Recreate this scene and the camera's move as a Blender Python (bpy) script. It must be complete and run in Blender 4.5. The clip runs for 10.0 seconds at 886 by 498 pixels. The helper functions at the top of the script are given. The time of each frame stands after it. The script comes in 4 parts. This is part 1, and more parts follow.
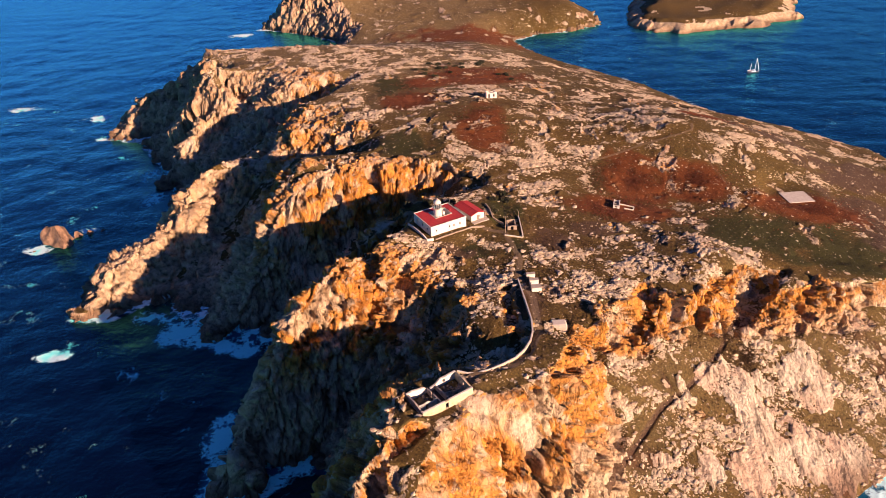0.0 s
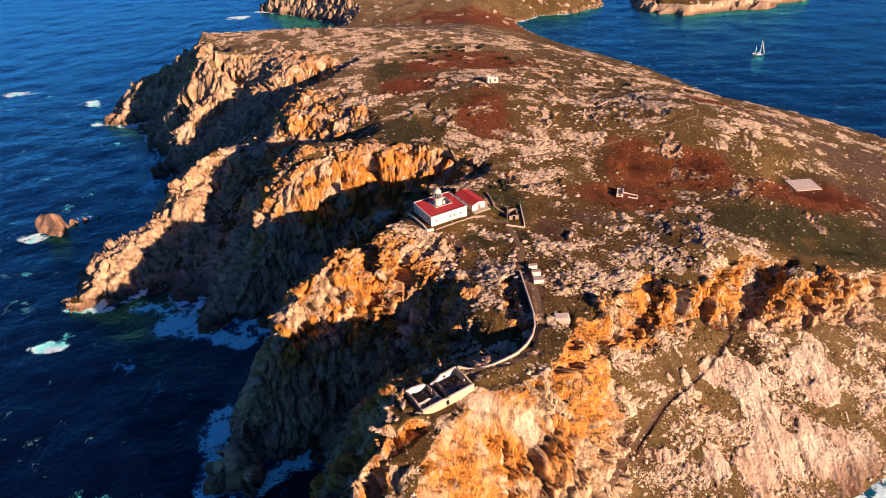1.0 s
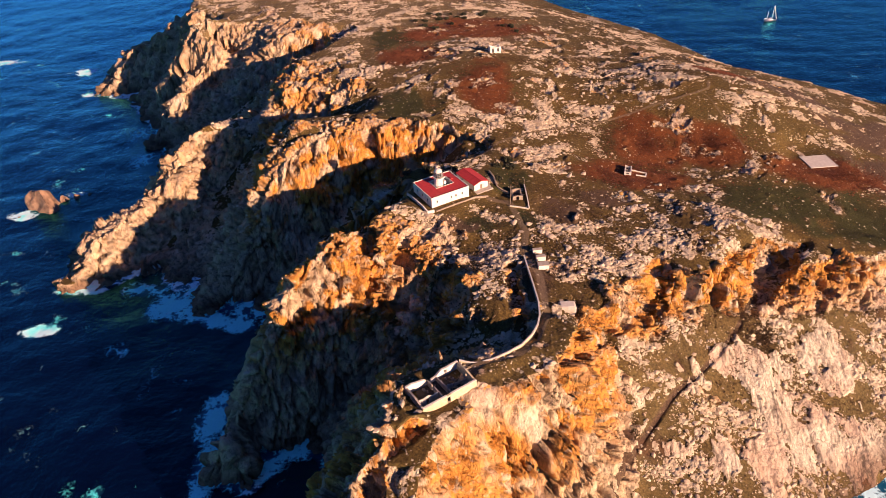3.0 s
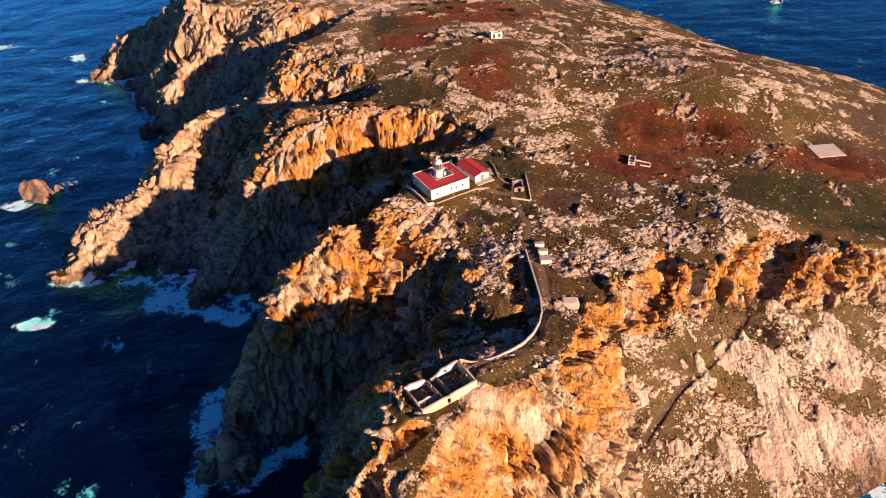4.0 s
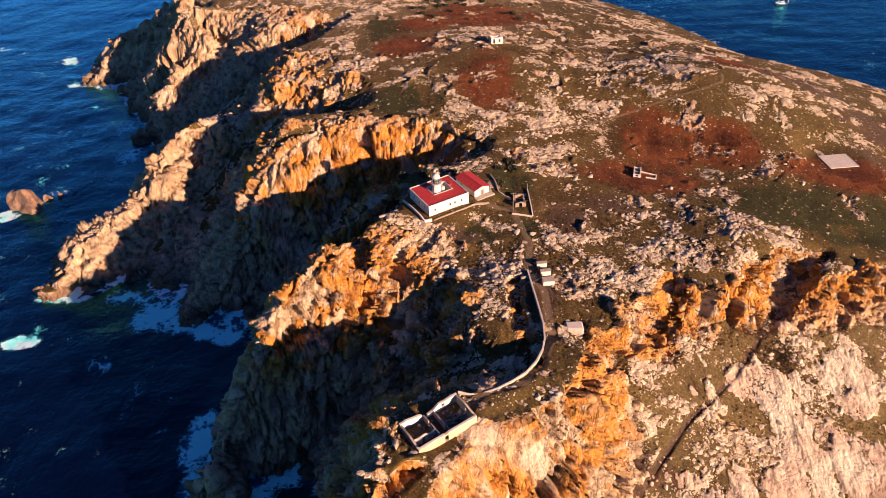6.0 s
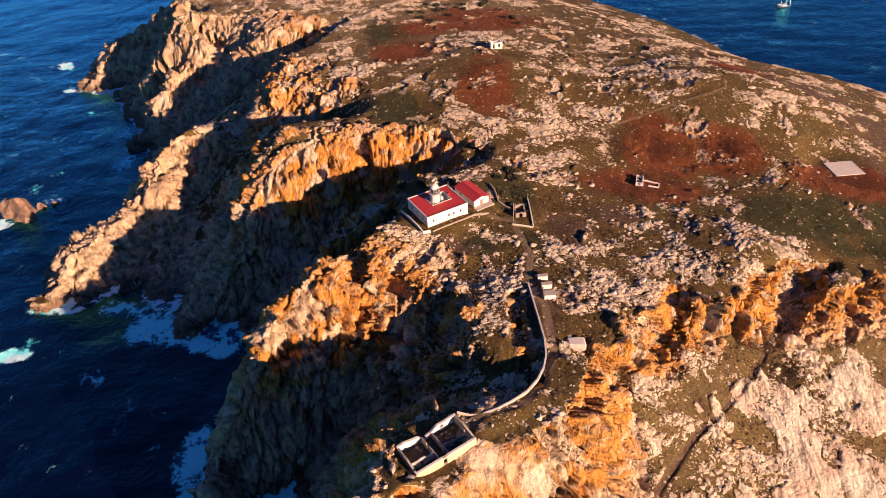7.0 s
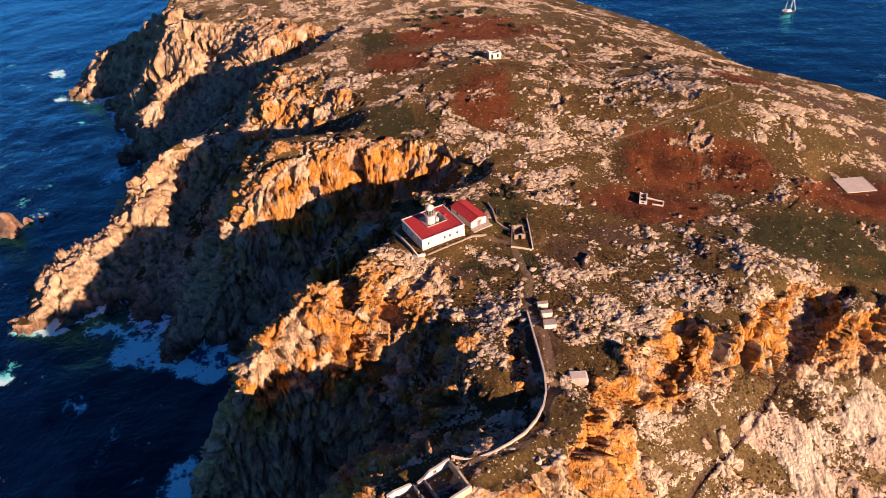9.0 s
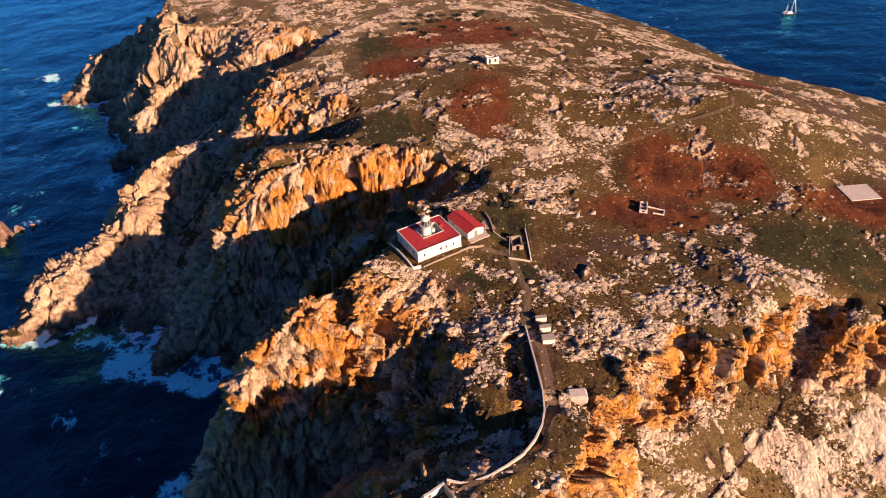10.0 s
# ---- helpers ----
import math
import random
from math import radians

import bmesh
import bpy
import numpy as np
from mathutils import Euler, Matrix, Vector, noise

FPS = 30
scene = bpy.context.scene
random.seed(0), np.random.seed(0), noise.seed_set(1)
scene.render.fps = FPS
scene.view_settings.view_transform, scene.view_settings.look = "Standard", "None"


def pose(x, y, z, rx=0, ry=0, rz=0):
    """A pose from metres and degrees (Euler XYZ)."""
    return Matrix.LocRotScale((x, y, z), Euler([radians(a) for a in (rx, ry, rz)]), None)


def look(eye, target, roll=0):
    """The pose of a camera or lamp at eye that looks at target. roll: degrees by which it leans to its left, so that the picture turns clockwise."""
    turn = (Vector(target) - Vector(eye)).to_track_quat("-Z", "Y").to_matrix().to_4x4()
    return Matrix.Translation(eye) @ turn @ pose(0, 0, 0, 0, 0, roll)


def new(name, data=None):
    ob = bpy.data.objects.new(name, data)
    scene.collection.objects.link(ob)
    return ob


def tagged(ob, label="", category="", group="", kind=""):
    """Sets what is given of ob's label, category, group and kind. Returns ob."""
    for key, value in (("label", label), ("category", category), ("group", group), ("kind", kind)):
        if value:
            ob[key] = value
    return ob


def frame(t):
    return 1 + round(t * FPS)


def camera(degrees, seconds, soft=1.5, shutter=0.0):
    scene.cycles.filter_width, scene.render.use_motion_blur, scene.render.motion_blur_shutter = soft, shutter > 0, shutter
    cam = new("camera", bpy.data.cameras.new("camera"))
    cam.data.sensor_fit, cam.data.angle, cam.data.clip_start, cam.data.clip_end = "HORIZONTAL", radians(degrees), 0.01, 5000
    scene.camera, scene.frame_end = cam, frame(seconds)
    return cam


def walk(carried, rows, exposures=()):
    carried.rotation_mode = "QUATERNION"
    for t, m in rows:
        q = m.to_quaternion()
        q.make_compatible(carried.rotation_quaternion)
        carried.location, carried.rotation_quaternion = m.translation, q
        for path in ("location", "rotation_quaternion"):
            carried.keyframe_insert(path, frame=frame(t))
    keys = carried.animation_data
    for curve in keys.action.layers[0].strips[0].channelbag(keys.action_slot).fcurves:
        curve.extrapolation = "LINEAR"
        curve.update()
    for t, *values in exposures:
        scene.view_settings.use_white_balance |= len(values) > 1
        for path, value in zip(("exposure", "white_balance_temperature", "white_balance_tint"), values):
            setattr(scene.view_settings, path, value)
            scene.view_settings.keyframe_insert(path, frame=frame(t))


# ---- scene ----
cam = camera(67.2, 10.0, soft=0.5)
PATH = [
    (0, (3.368, 2.092, 167.484), (3.27, 3.798, 166.445), -2.9),
    (0.5, (3.244, 4.575, 167.463), (3.145, 6.269, 166.404), -3.0),
    (1, (3.19, 7.361, 167.442), (3.09, 9.039, 166.359), -3.0),
    (1.5, (3.088, 9.894, 167.429), (2.986, 11.559, 166.326), -3.1),
    (2, (2.988, 12.659, 167.435), (2.885, 14.309, 166.31), -3.2),
    (2.5, (2.98, 15.141, 167.499), (2.875, 16.777, 166.353), -3.2),
    (4, (2.951, 23.308, 167.543), (2.843, 24.897, 166.334), -3.4),
    (4.5, (2.995, 25.995, 167.592), (2.886, 27.578, 166.375), -3.5),
    (5, (3.067, 28.88, 167.636), (2.957, 30.464, 166.42), -3.5),
    (5.5, (3.202, 31.45, 167.699), (3.092, 33.033, 166.482), -3.5),
    (7, (3.646, 39.779, 167.711), (3.535, 41.364, 166.496), -3.7),
    (7.5, (3.893, 42.358, 167.799), (3.781, 43.943, 166.584), -3.7),
    (8, (4.22, 45.257, 167.782), (4.107, 46.842, 166.568), -3.7),
    (8.5, (4.529, 47.914, 167.82), (4.416, 49.499, 166.605), -3.8),
    (9, (4.86, 50.888, 167.889), (4.747, 52.473, 166.676), -3.8),
    (9.5, (5.252, 53.598, 167.918), (5.14, 55.183, 166.703), -3.8),
    (10, (5.705, 56.512, 167.897), (5.593, 58.098, 166.683), -3.9),
]
walk(cam, [(t, look(eye, target, roll)) for t, eye, target, roll in PATH], [(0, 1.26, 6500, 43), (10, 1.26, 6500, 43)])

# ---- light ----
SUN_TURN, SUN_HEIGHT = -40.0, 14.9  # degrees from +x, and above the horizon
toward = Vector((math.cos(radians(SUN_TURN)) * math.cos(radians(SUN_HEIGHT)), math.sin(radians(SUN_TURN)) * math.cos(radians(SUN_HEIGHT)), math.sin(radians(SUN_HEIGHT))))
lamp = bpy.data.lights.new("sun", "SUN")
lamp.energy, lamp.angle, lamp.color = 5.0, radians(.53), (1, .75, .44)
sun = new("sun", lamp)
sun.matrix_world = Matrix.Translation((150, -150, 250)) @ toward.to_track_quat("Z", "Y").to_matrix().to_4x4()
world = bpy.data.worlds.new("sky")
scene.world = world
world.use_nodes = True
tree = world.node_tree
sky = tree.nodes.new("ShaderNodeTexSky")
sky.sky_type, sky.sun_disc = "NISHITA", False
sky.sun_elevation, sky.sun_rotation = radians(SUN_HEIGHT), radians(90 - SUN_TURN)
sky.ozone_density, sky.dust_density = 10.0, .0
background = tree.nodes["Background"]
background.inputs["Strength"].default_value = .041
tree.links.new(sky.outputs["Color"], background.inputs["Color"])


# ---- materials ----
class Nodes:
    """A short way to write node materials."""

    def __init__(self, name):
        self.material = bpy.data.materials.new(name)
        self.material.use_nodes = True
        self.tree = self.material.node_tree
        self.skin = self.tree.nodes["Principled BSDF"]

    def put(self, socket, value):
        if hasattr(value, "is_linked"):
            self.tree.links.new(value, socket)
        elif hasattr(value, "__len__") and len(value) == 3 and socket.type == "RGBA":
            socket.default_value = (*value, 1)
        else:
            socket.default_value = value

    def node(self, kind, out=0, settings=(), **inputs):
        n = self.tree.nodes.new("ShaderNode" + kind)
        for key, value in settings:
            setattr(n, key, value)
        for key, value in inputs.items():
            key = key.replace("_", " ")
            self.put(n.inputs[key], value)
        return n.outputs[out]

    def noise(self, scale, detail=4, rough=.55, where=None):
        n = self.tree.nodes.new("ShaderNodeTexNoise")
        n.inputs["Scale"].default_value, n.inputs["Detail"].default_value, n.inputs["Roughness"].default_value = scale, detail, rough
        self.tree.links.new(where or self.where(), n.inputs["Vector"])
        return n.outputs[0]

    def cells(self, scale, where=None, feature="DISTANCE_TO_EDGE", out="Distance"):
        n = self.tree.nodes.new("ShaderNodeTexVoronoi")
        n.feature = feature
        n.inputs["Scale"].default_value = scale
        self.tree.links.new(where or self.where(), n.inputs["Vector"])
        return n.outputs[out]

    def where(self):
        if not hasattr(self, "place"):
            self.place = self.tree.nodes.new("ShaderNodeTexCoord").outputs["Object"]
        return self.place

    def warped(self, much):
        """Places pushed about by noise, so that cells get uneven outlines."""
        if not hasattr(self, "bent"):
            n = self.tree.nodes.new("ShaderNodeTexNoise")
            n.inputs["Scale"].default_value, n.inputs["Detail"].default_value = 1.3, 3
            self.tree.links.new(self.where(), n.inputs["Vector"])
            add = self.tree.nodes.new("ShaderNodeVectorMath")
            add.operation = "MULTIPLY_ADD"
            self.tree.links.new(n.outputs["Color"], add.inputs[0])
            add.inputs[1].default_value = (much * 2, much * 2, much)
            self.tree.links.new(self.where(), add.inputs[2])
            self.bent = add.outputs[0]
        return self.bent

    def attribute(self, key):
        n = self.tree.nodes.new("ShaderNodeAttribute")
        n.attribute_name = key
        return n.outputs["Fac"]

    def ramp(self, value, *stops):
        n = self.tree.nodes.new("ShaderNodeValToRGB")
        while len(n.color_ramp.elements) < len(stops):
            n.color_ramp.elements.new(.5)
        for e, (at, colour) in zip(n.color_ramp.elements, stops):
            e.position = at
            e.color = (*colour, 1) if hasattr(colour, "__len__") else (colour, colour, colour, 1)
        self.tree.links.new(value, n.inputs[0])
        return n.outputs[0]

    def mix(self, k, a, b, blend="MIX"):
        n = self.tree.nodes.new("ShaderNodeMix")
        n.data_type, n.blend_type = "RGBA", blend
        self.put(n.inputs[0], k)
        self.put(n.inputs[6], a)
        self.put(n.inputs[7], b)
        return n.outputs[2]

    def math(self, how, a, b=0.0, clamp=False):
        n = self.tree.nodes.new("ShaderNodeMath")
        n.operation, n.use_clamp = how, clamp
        self.put(n.inputs[0], a)
        self.put(n.inputs[1], b)
        return n.outputs[0]

    def bump(self, height, strength, distance, under=None):
        n = self.tree.nodes.new("ShaderNodeBump")
        self.put(n.inputs["Strength"], strength)
        n.inputs["Distance"].default_value = distance
        self.put(n.inputs["Height"], height)
        if under is not None:
            self.tree.links.new(under, n.inputs["Normal"])
        return n.outputs[0]

    def finish(self, colour, rough=.8, normal=None, metal=0.0, **more):
        self.put(self.skin.inputs["Base Color"], colour)
        self.put(self.skin.inputs["Roughness"], rough)
        self.put(self.skin.inputs["Metallic"], metal)
        for key, value in more.items():
            self.put(self.skin.inputs[key.replace("_", " ")], value)
        if normal is not None:
            self.tree.links.new(normal, self.skin.inputs["Normal"])
        return self.material


def make_ground_stuff():
    m = Nodes("granite_and_heath")
    speck, fine, mid, broad = m.noise(6, 5, .65), m.noise(1.6, 6, .65), m.noise(.35, 5, .6), m.noise(.045, 4, .55)
    pale = m.ramp(mid, (.3, (.34, .255, .165)), (.5, (.60, .495, .345)), (.7, (.74, .635, .475)))
    rock = m.mix(m.attribute("cliff"), pale, m.ramp(mid, (.28, (.36, .24, .13)), (.5, (.53, .39, .24)), (.72, (.63, .505, .34))))
    rock = m.mix(m.math("MULTIPLY", m.attribute("block"), .35), rock, (.42, .29, .18))
    rock = m.mix(m.math("MULTIPLY", m.attribute("slab"), .7), rock, m.mix(m.ramp(m.noise(.06, 3), (.45, 0), (.56, 1)), m.ramp(fine, (.3, (.46, .375, .265)), (.7, (.69, .60, .46))), m.ramp(fine, (.3, (.38, .24, .16)), (.7, (.53, .365, .265)))))
    orange = m.ramp(fine, (.3, (.44, .148, .012)), (.7, (.61, .275, .032)))
    spread = m.math("MULTIPLY", m.attribute("lichen"), m.math("SUBTRACT", m.attribute("cliff"), m.attribute("slab"), True))
    spread = m.math("MULTIPLY", spread, m.ramp(m.noise(.3, 5, .65), (.36, 0), (.46, 1)))
    rock = m.mix(m.math("MULTIPLY", spread, .92), rock, orange)
    rock = m.mix(m.math("MULTIPLY", m.attribute("tide"), .75), rock, m.ramp(fine, (.3, (.083, .042, .025)), (.7, (.183, .091, .050))))
    rock = m.mix(m.ramp(fine, (.60, 0), (.70, .6)), rock, (.116, .071, .042))
    rock = m.mix(m.ramp(speck, (.60, 0), (.68, .5)), rock, (.083, .058, .037))
    rock = m.mix(m.math("MULTIPLY", m.attribute("crack"), .65), rock, (.050, .037, .025))
    stretch = m.tree.nodes.new("ShaderNodeVectorMath")
    stretch.operation = "MULTIPLY_ADD"
    m.tree.links.new(m.where(), stretch.inputs[0])
    stretch.inputs[1].default_value = (.62, .62, .22)
    warp = m.tree.nodes.new("ShaderNodeTexNoise")
    warp.inputs["Scale"].default_value, warp.inputs["Detail"].default_value = .5, 3
    m.tree.links.new(m.where(), warp.inputs["Vector"])
    m.tree.links.new(warp.outputs["Color"], stretch.inputs[2])
    joint, chip = m.cells(1.0, stretch.outputs[0]), m.cells(2.7, stretch.outputs[0])
    seam = m.math("MULTIPLY", m.ramp(joint, (.0, 1), (.05, 0)), m.ramp(m.noise(.25, 3), (.44, 0), (.54, 1)))
    rock = m.mix(m.math("MULTIPLY", seam, .55), rock, (.046, .029, .018))
    # long furrows down the slabs
    furrow = m.tree.nodes.new("ShaderNodeVectorMath")
    furrow.operation = "MULTIPLY"
    m.tree.links.new(m.warped(.35), furrow.inputs[0])
    furrow.inputs[1].default_value = (.42, .10, .10)
    furrow = m.noise(1.0, 6, .6, furrow.outputs[0])
    lined = m.math("MULTIPLY", m.ramp(m.math("ABSOLUTE", m.math("SUBTRACT", furrow, .5)), (.0, 1), (.018, 0)), m.attribute("slab"))
    rock = m.mix(m.math("MULTIPLY", lined, .5), rock, (.10, .06, .04))
    # the turf, olive and brown
    turf = m.ramp(fine, (.28, (.030, .018, .006)), (.5, (.102, .062, .016)), (.72, (.195, .124, .036)))
    turf = m.mix(m.ramp(broad, (.4, 0), (.62, .75)), turf, m.ramp(fine, (.3, (.028, .020, .006)), (.7, (.130, .088, .026))))
    # turf turns paler and more tan to the north-west and on the south slope
    turf = m.mix(m.math("MULTIPLY", m.attribute("dry"), .6), turf, m.ramp(fine, (.3, (.10, .068, .030)), (.7, (.32, .225, .105))))
    turf = m.mix(m.math("MULTIPLY", m.attribute("green"), .9), turf, m.ramp(fine, (.3, (.014, .015, .005)), (.7, (.050, .055, .013))))
    turf = m.mix(m.math("MULTIPLY", m.attribute("heath"), .8), turf, m.ramp(fine, (.3, (.048, .026, .018)), (.7, (.118, .070, .050))))
    turf = m.mix(m.ramp(m.noise(3.4, 4, .7), (.58, 0), (.68, .45)), turf, (.24, .17, .085))
    turf = m.mix(m.ramp(speck, (.56, 0), (.67, .4)), turf, (.026, .018, .007))
    turf = m.mix(m.math("MULTIPLY", m.attribute("bracken"), .92), turf, m.ramp(fine, (.3, (.080, .019, .006)), (.7, (.205, .062, .016))))
    turf = m.mix(m.ramp(m.attribute("track"), (.3, 0), (.8, .6)), turf, m.ramp(fine, (.3, (.13, .088, .058)), (.7, (.24, .175, .115))))
    # small stones lying thick in the turf
    stones, relief = None, None
    for scale, least in ((1.05, .30), (2.3, .22)):
        own = m.cells(scale, m.warped(.35), "F1", "Color")
        edge = m.cells(scale, m.warped(.35))
        lot = m.tree.nodes.new("ShaderNodeSeparateColor")
        m.tree.links.new(own, lot.inputs[0])
        lie = m.math("SUBTRACT", m.math("MULTIPLY", m.attribute("stony"), .62), lot.outputs[0])
        one = m.math("MULTIPLY", m.ramp(m.math("ADD", lie, .5), (.47, 0), (.50, 1)), m.ramp(edge, (.05, 0), (.12, 1)))
        stones = one if stones is None else m.math("MAXIMUM", stones, one)
        rise = m.math("MULTIPLY", one, m.math("ADD", m.math("MULTIPLY", edge, .8), least))
        relief = rise if relief is None else m.math("ADD", relief, m.math("MULTIPLY", rise, .5))
    k = m.math("ADD", m.attribute("rock"), m.math("ADD", m.math("MULTIPLY", m.math("SUBTRACT", fine, .5), .9), m.math("MULTIPLY", m.math("SUBTRACT", speck, .5), .5)))
    bared = m.math("MAXIMUM", m.ramp(k, (.44, 0), (.50, 1)), stones)
    colour = m.mix(bared, turf, rock)
    height = m.math("ADD", m.math("MULTIPLY", fine, .35), m.math("MULTIPLY", speck, .22))
    facet = m.math("MULTIPLY", m.math("ADD", m.math("MULTIPLY", joint, 1.1), m.math("MULTIPLY", chip, .5)), m.math("MULTIPLY", m.ramp(k, (.44, 0), (.50, 1)), m.math("SUBTRACT", 1.0, m.math("MULTIPLY", m.attribute("slab"), .4))))
    facet = m.math("ADD", facet, m.math("MULTIPLY", m.attribute("slab"), m.math("MULTIPLY", furrow, .7)))
    height = m.math("ADD", m.math("ADD", height, facet), m.math("MULTIPLY", relief, .7))
    return m.finish(colour, m.ramp(fine, (.3, .75), (.7, .95)), m.bump(height, 1.0, .9), Specular_IOR_Level=.15)


def make_sea_stuff():
    m = Nodes("sea_water")
    ripple = m.noise(.55, 5, .6)
    swell = m.noise(.07, 3, .5)
    froth = m.attribute("foam")
    lace = m.math("ABSOLUTE", m.math("SUBTRACT", m.noise(.10, 9, .68), .5))
    k = m.math("SUBTRACT", m.math("MULTIPLY", froth, 1.55), m.math("MULTIPLY", lace, 7.0))
    k = m.ramp(m.math("ADD", k, m.math("MULTIPLY", m.math("SUBTRACT", m.noise(1.1, 5, .7), .5), .6)), (.20, 0), (.52, 1))
    deep = m.mix(m.ramp(swell, (.35, 0), (.7, 1)), (.0004, .0012, .010), (.0005, .002, .015))
    shallow = m.mix(m.ramp(froth, (.2, 0), (.9, .9)), deep, (.012, .20, .33))
    # foam in shade carries its blue skylight as a turquoise tint
    colour = m.mix(k, shallow, m.mix(m.attribute("foam_shade"), (.62, .95, .98), (.06, .95, .92)))
    height = m.math("ADD", m.math("MULTIPLY", swell, 2.4), ripple)
    relief = m.bump(height, .45, .7)
    m.finish(colour, .9, relief, Specular_IOR_Level=0.0)
    gloss = m.tree.nodes.new("ShaderNodeBsdfGlossy")
    gloss.inputs["Color"].default_value = (.08, .86, .90, 1)
    gloss.inputs["Roughness"].default_value = .24
    m.tree.links.new(relief, gloss.inputs["Normal"])
    edge = m.tree.nodes.new("ShaderNodeFresnel")
    edge.inputs["IOR"].default_value = 1.22
    m.tree.links.new(relief, edge.inputs["Normal"])
    mixed = m.tree.nodes.new("ShaderNodeMixShader")
    m.put(mixed.inputs[0], m.math("MULTIPLY", m.math("MULTIPLY", edge.outputs[0], 3.3, True), m.math("SUBTRACT", 1.0, k, True)))
    m.tree.links.new(m.skin.outputs[0], mixed.inputs[1])
    m.tree.links.new(gloss.outputs[0], mixed.inputs[2])
    m.tree.links.new(mixed.outputs[0], m.tree.nodes["Material Output"].inputs["Surface"])
    return m.material


def plain(name, low, high, scale=2.0, rough=.8, relief=.2, depth=.03, metal=0.0):
    m = Nodes(name)
    n = m.noise(scale, 6, .6)
    return m.finish(m.ramp(n, (.3, low), (.7, high)), rough, m.bump(n, relief, depth), metal)


ground_stuff = make_ground_stuff()
sea_stuff = make_sea_stuff()


# ---- the lie of the land ----
# waterline: points with the steepness of the cliff or slope behind them
WEST_COAST = ((-48, 90, 1.9), (-50, 105, 2.2), (-45, 120, 2.2), (-42, 140, 2.0), (-50, 147, 1.6), (-58, 140, 1.6), (-66, 132, 2.0),
              (-78, 135, 2.0), (-76, 164, 2.2), (-75, 178, 2.2), (-76, 197, 2.0), (-78, 208, 1.6), (-88, 208, 1.2), (-98, 212, .6),
              (-109, 208, .3), (-115, 225, .3), (-125, 227, .3), (-132, 240, .3), (-145, 232, .3), (-155, 227, .4), (-171, 229, .4),
              (-174, 249, .4), (-161, 284, .4), (-162, 310, .5), (-172, 348, .6), (-191, 381, .6), (-212, 409, .6))
NORTH_COAST = ((-225, 425, .7), (-250, 434, .7), (-256, 468, 1.0), (-232, 478, 1.0), (-212, 484, 1.6), (-204, 520, 2.2), (-196, 556, 2.0), (-160, 590, 1.2), (-130, 630, .7), (-128, 680, .7), (-165, 716, .9),
               (-205, 738, 1.2), (-228, 752, .9), (-228, 790, .9), (-218, 847, 1.2), (-250, 1000, .8), (-100, 1080, .4), (60, 1000, .4),
               (117, 848, .4), (138, 768, .5), (135, 715, .6), (97, 690, .6), (69, 685, .5), (44, 664, .3))
EAST_COAST = ((58, 622, .25), (80, 586, .25), (112, 546, .25), (136, 514, .26), (156, 474, .28), (168, 440, .3), (188, 414, .5), (216, 392, .7), (236, 366, .7), (246, 334, .6),
              (252, 290, .5), (236, 246, .5), (205, 210, .7), (170, 180, 1.0), (150, 166, .8), (150, 158, .5), (145, 148, .38), (136, 136, .36), (130, 122, .33), (122, 104, .30), (74, 100, .38),
              (48, 108, .48), (25, 95, .5), (0, 84, .9), (-30, 78, 1.5))
# spurs and crests: points along the top with their heights and the fall to either side; half the width of the top
SPURS = (
    (((-26, 84, 22, 1.7), (-15, 95, 42, 1.7), (-14, 106, 47, 1.7), (-9, 117, 48, 1.8), (-2, 127, 48, 1.8), (10, 134, 46.5, 1.7), (20, 140, 46, 1.5), (24, 150, 46, 1.3)), 4),
    (((-59, 165, 8, 2), (-55, 166, 27, 1.7), (-52.5, 168, 35, 1.4), (-48.5, 174, 39.5, 1.3), (-43.5, 186, 46.5, 1.3), (-34, 200, 49, 1.2), (-16, 210, 49, .8)), 2),
    (((-92, 240, 20, 1.4), (-82, 250, 36, 1.3), (-80, 257, 45, 1.3), (-69, 268, 51, 1.2), (-54, 270, 49, 1.2), (-38, 272, 50, 1.6), (-16, 272, 48.5, 1)), 2),
    (((-166, 229, 3, 1.3), (-159, 242, 16, 1.3), (-143.5, 264, 18, 1.2), (-131, 282, 33, 1.3), (-123, 290, 40, 1.4), (-109, 305, 37, 1.2), (-100, 316, 33, 1.2), (-92, 326, 41, 1)), 4),
    (((-168, 362, 20, 1.2), (-160, 382, 30, 1.2), (-148, 396, 43, 1.2), (-162, 411, 54, 1.4), (-130, 413, 51, 1.3), (-100, 412, 52, 1)), 2),
    (((-249, 437, 2, 1.3), (-240, 450, 12, 1.3), (-236, 463, 19, 1.4), (-222, 470, 19, 1.4), (-204, 468, 22, 1.3), (-188, 456, 30, 1.2)), 2),
)
# the top of the orange scarp over the south slope
SCARP = ((26, 146, 45), (34, 160, 43), (42, 169, 42), (52, 176, 41), (67, 181, 38.5), (82, 186, 37), (99, 190, 35), (125, 197, 31), (150, 206, 28))
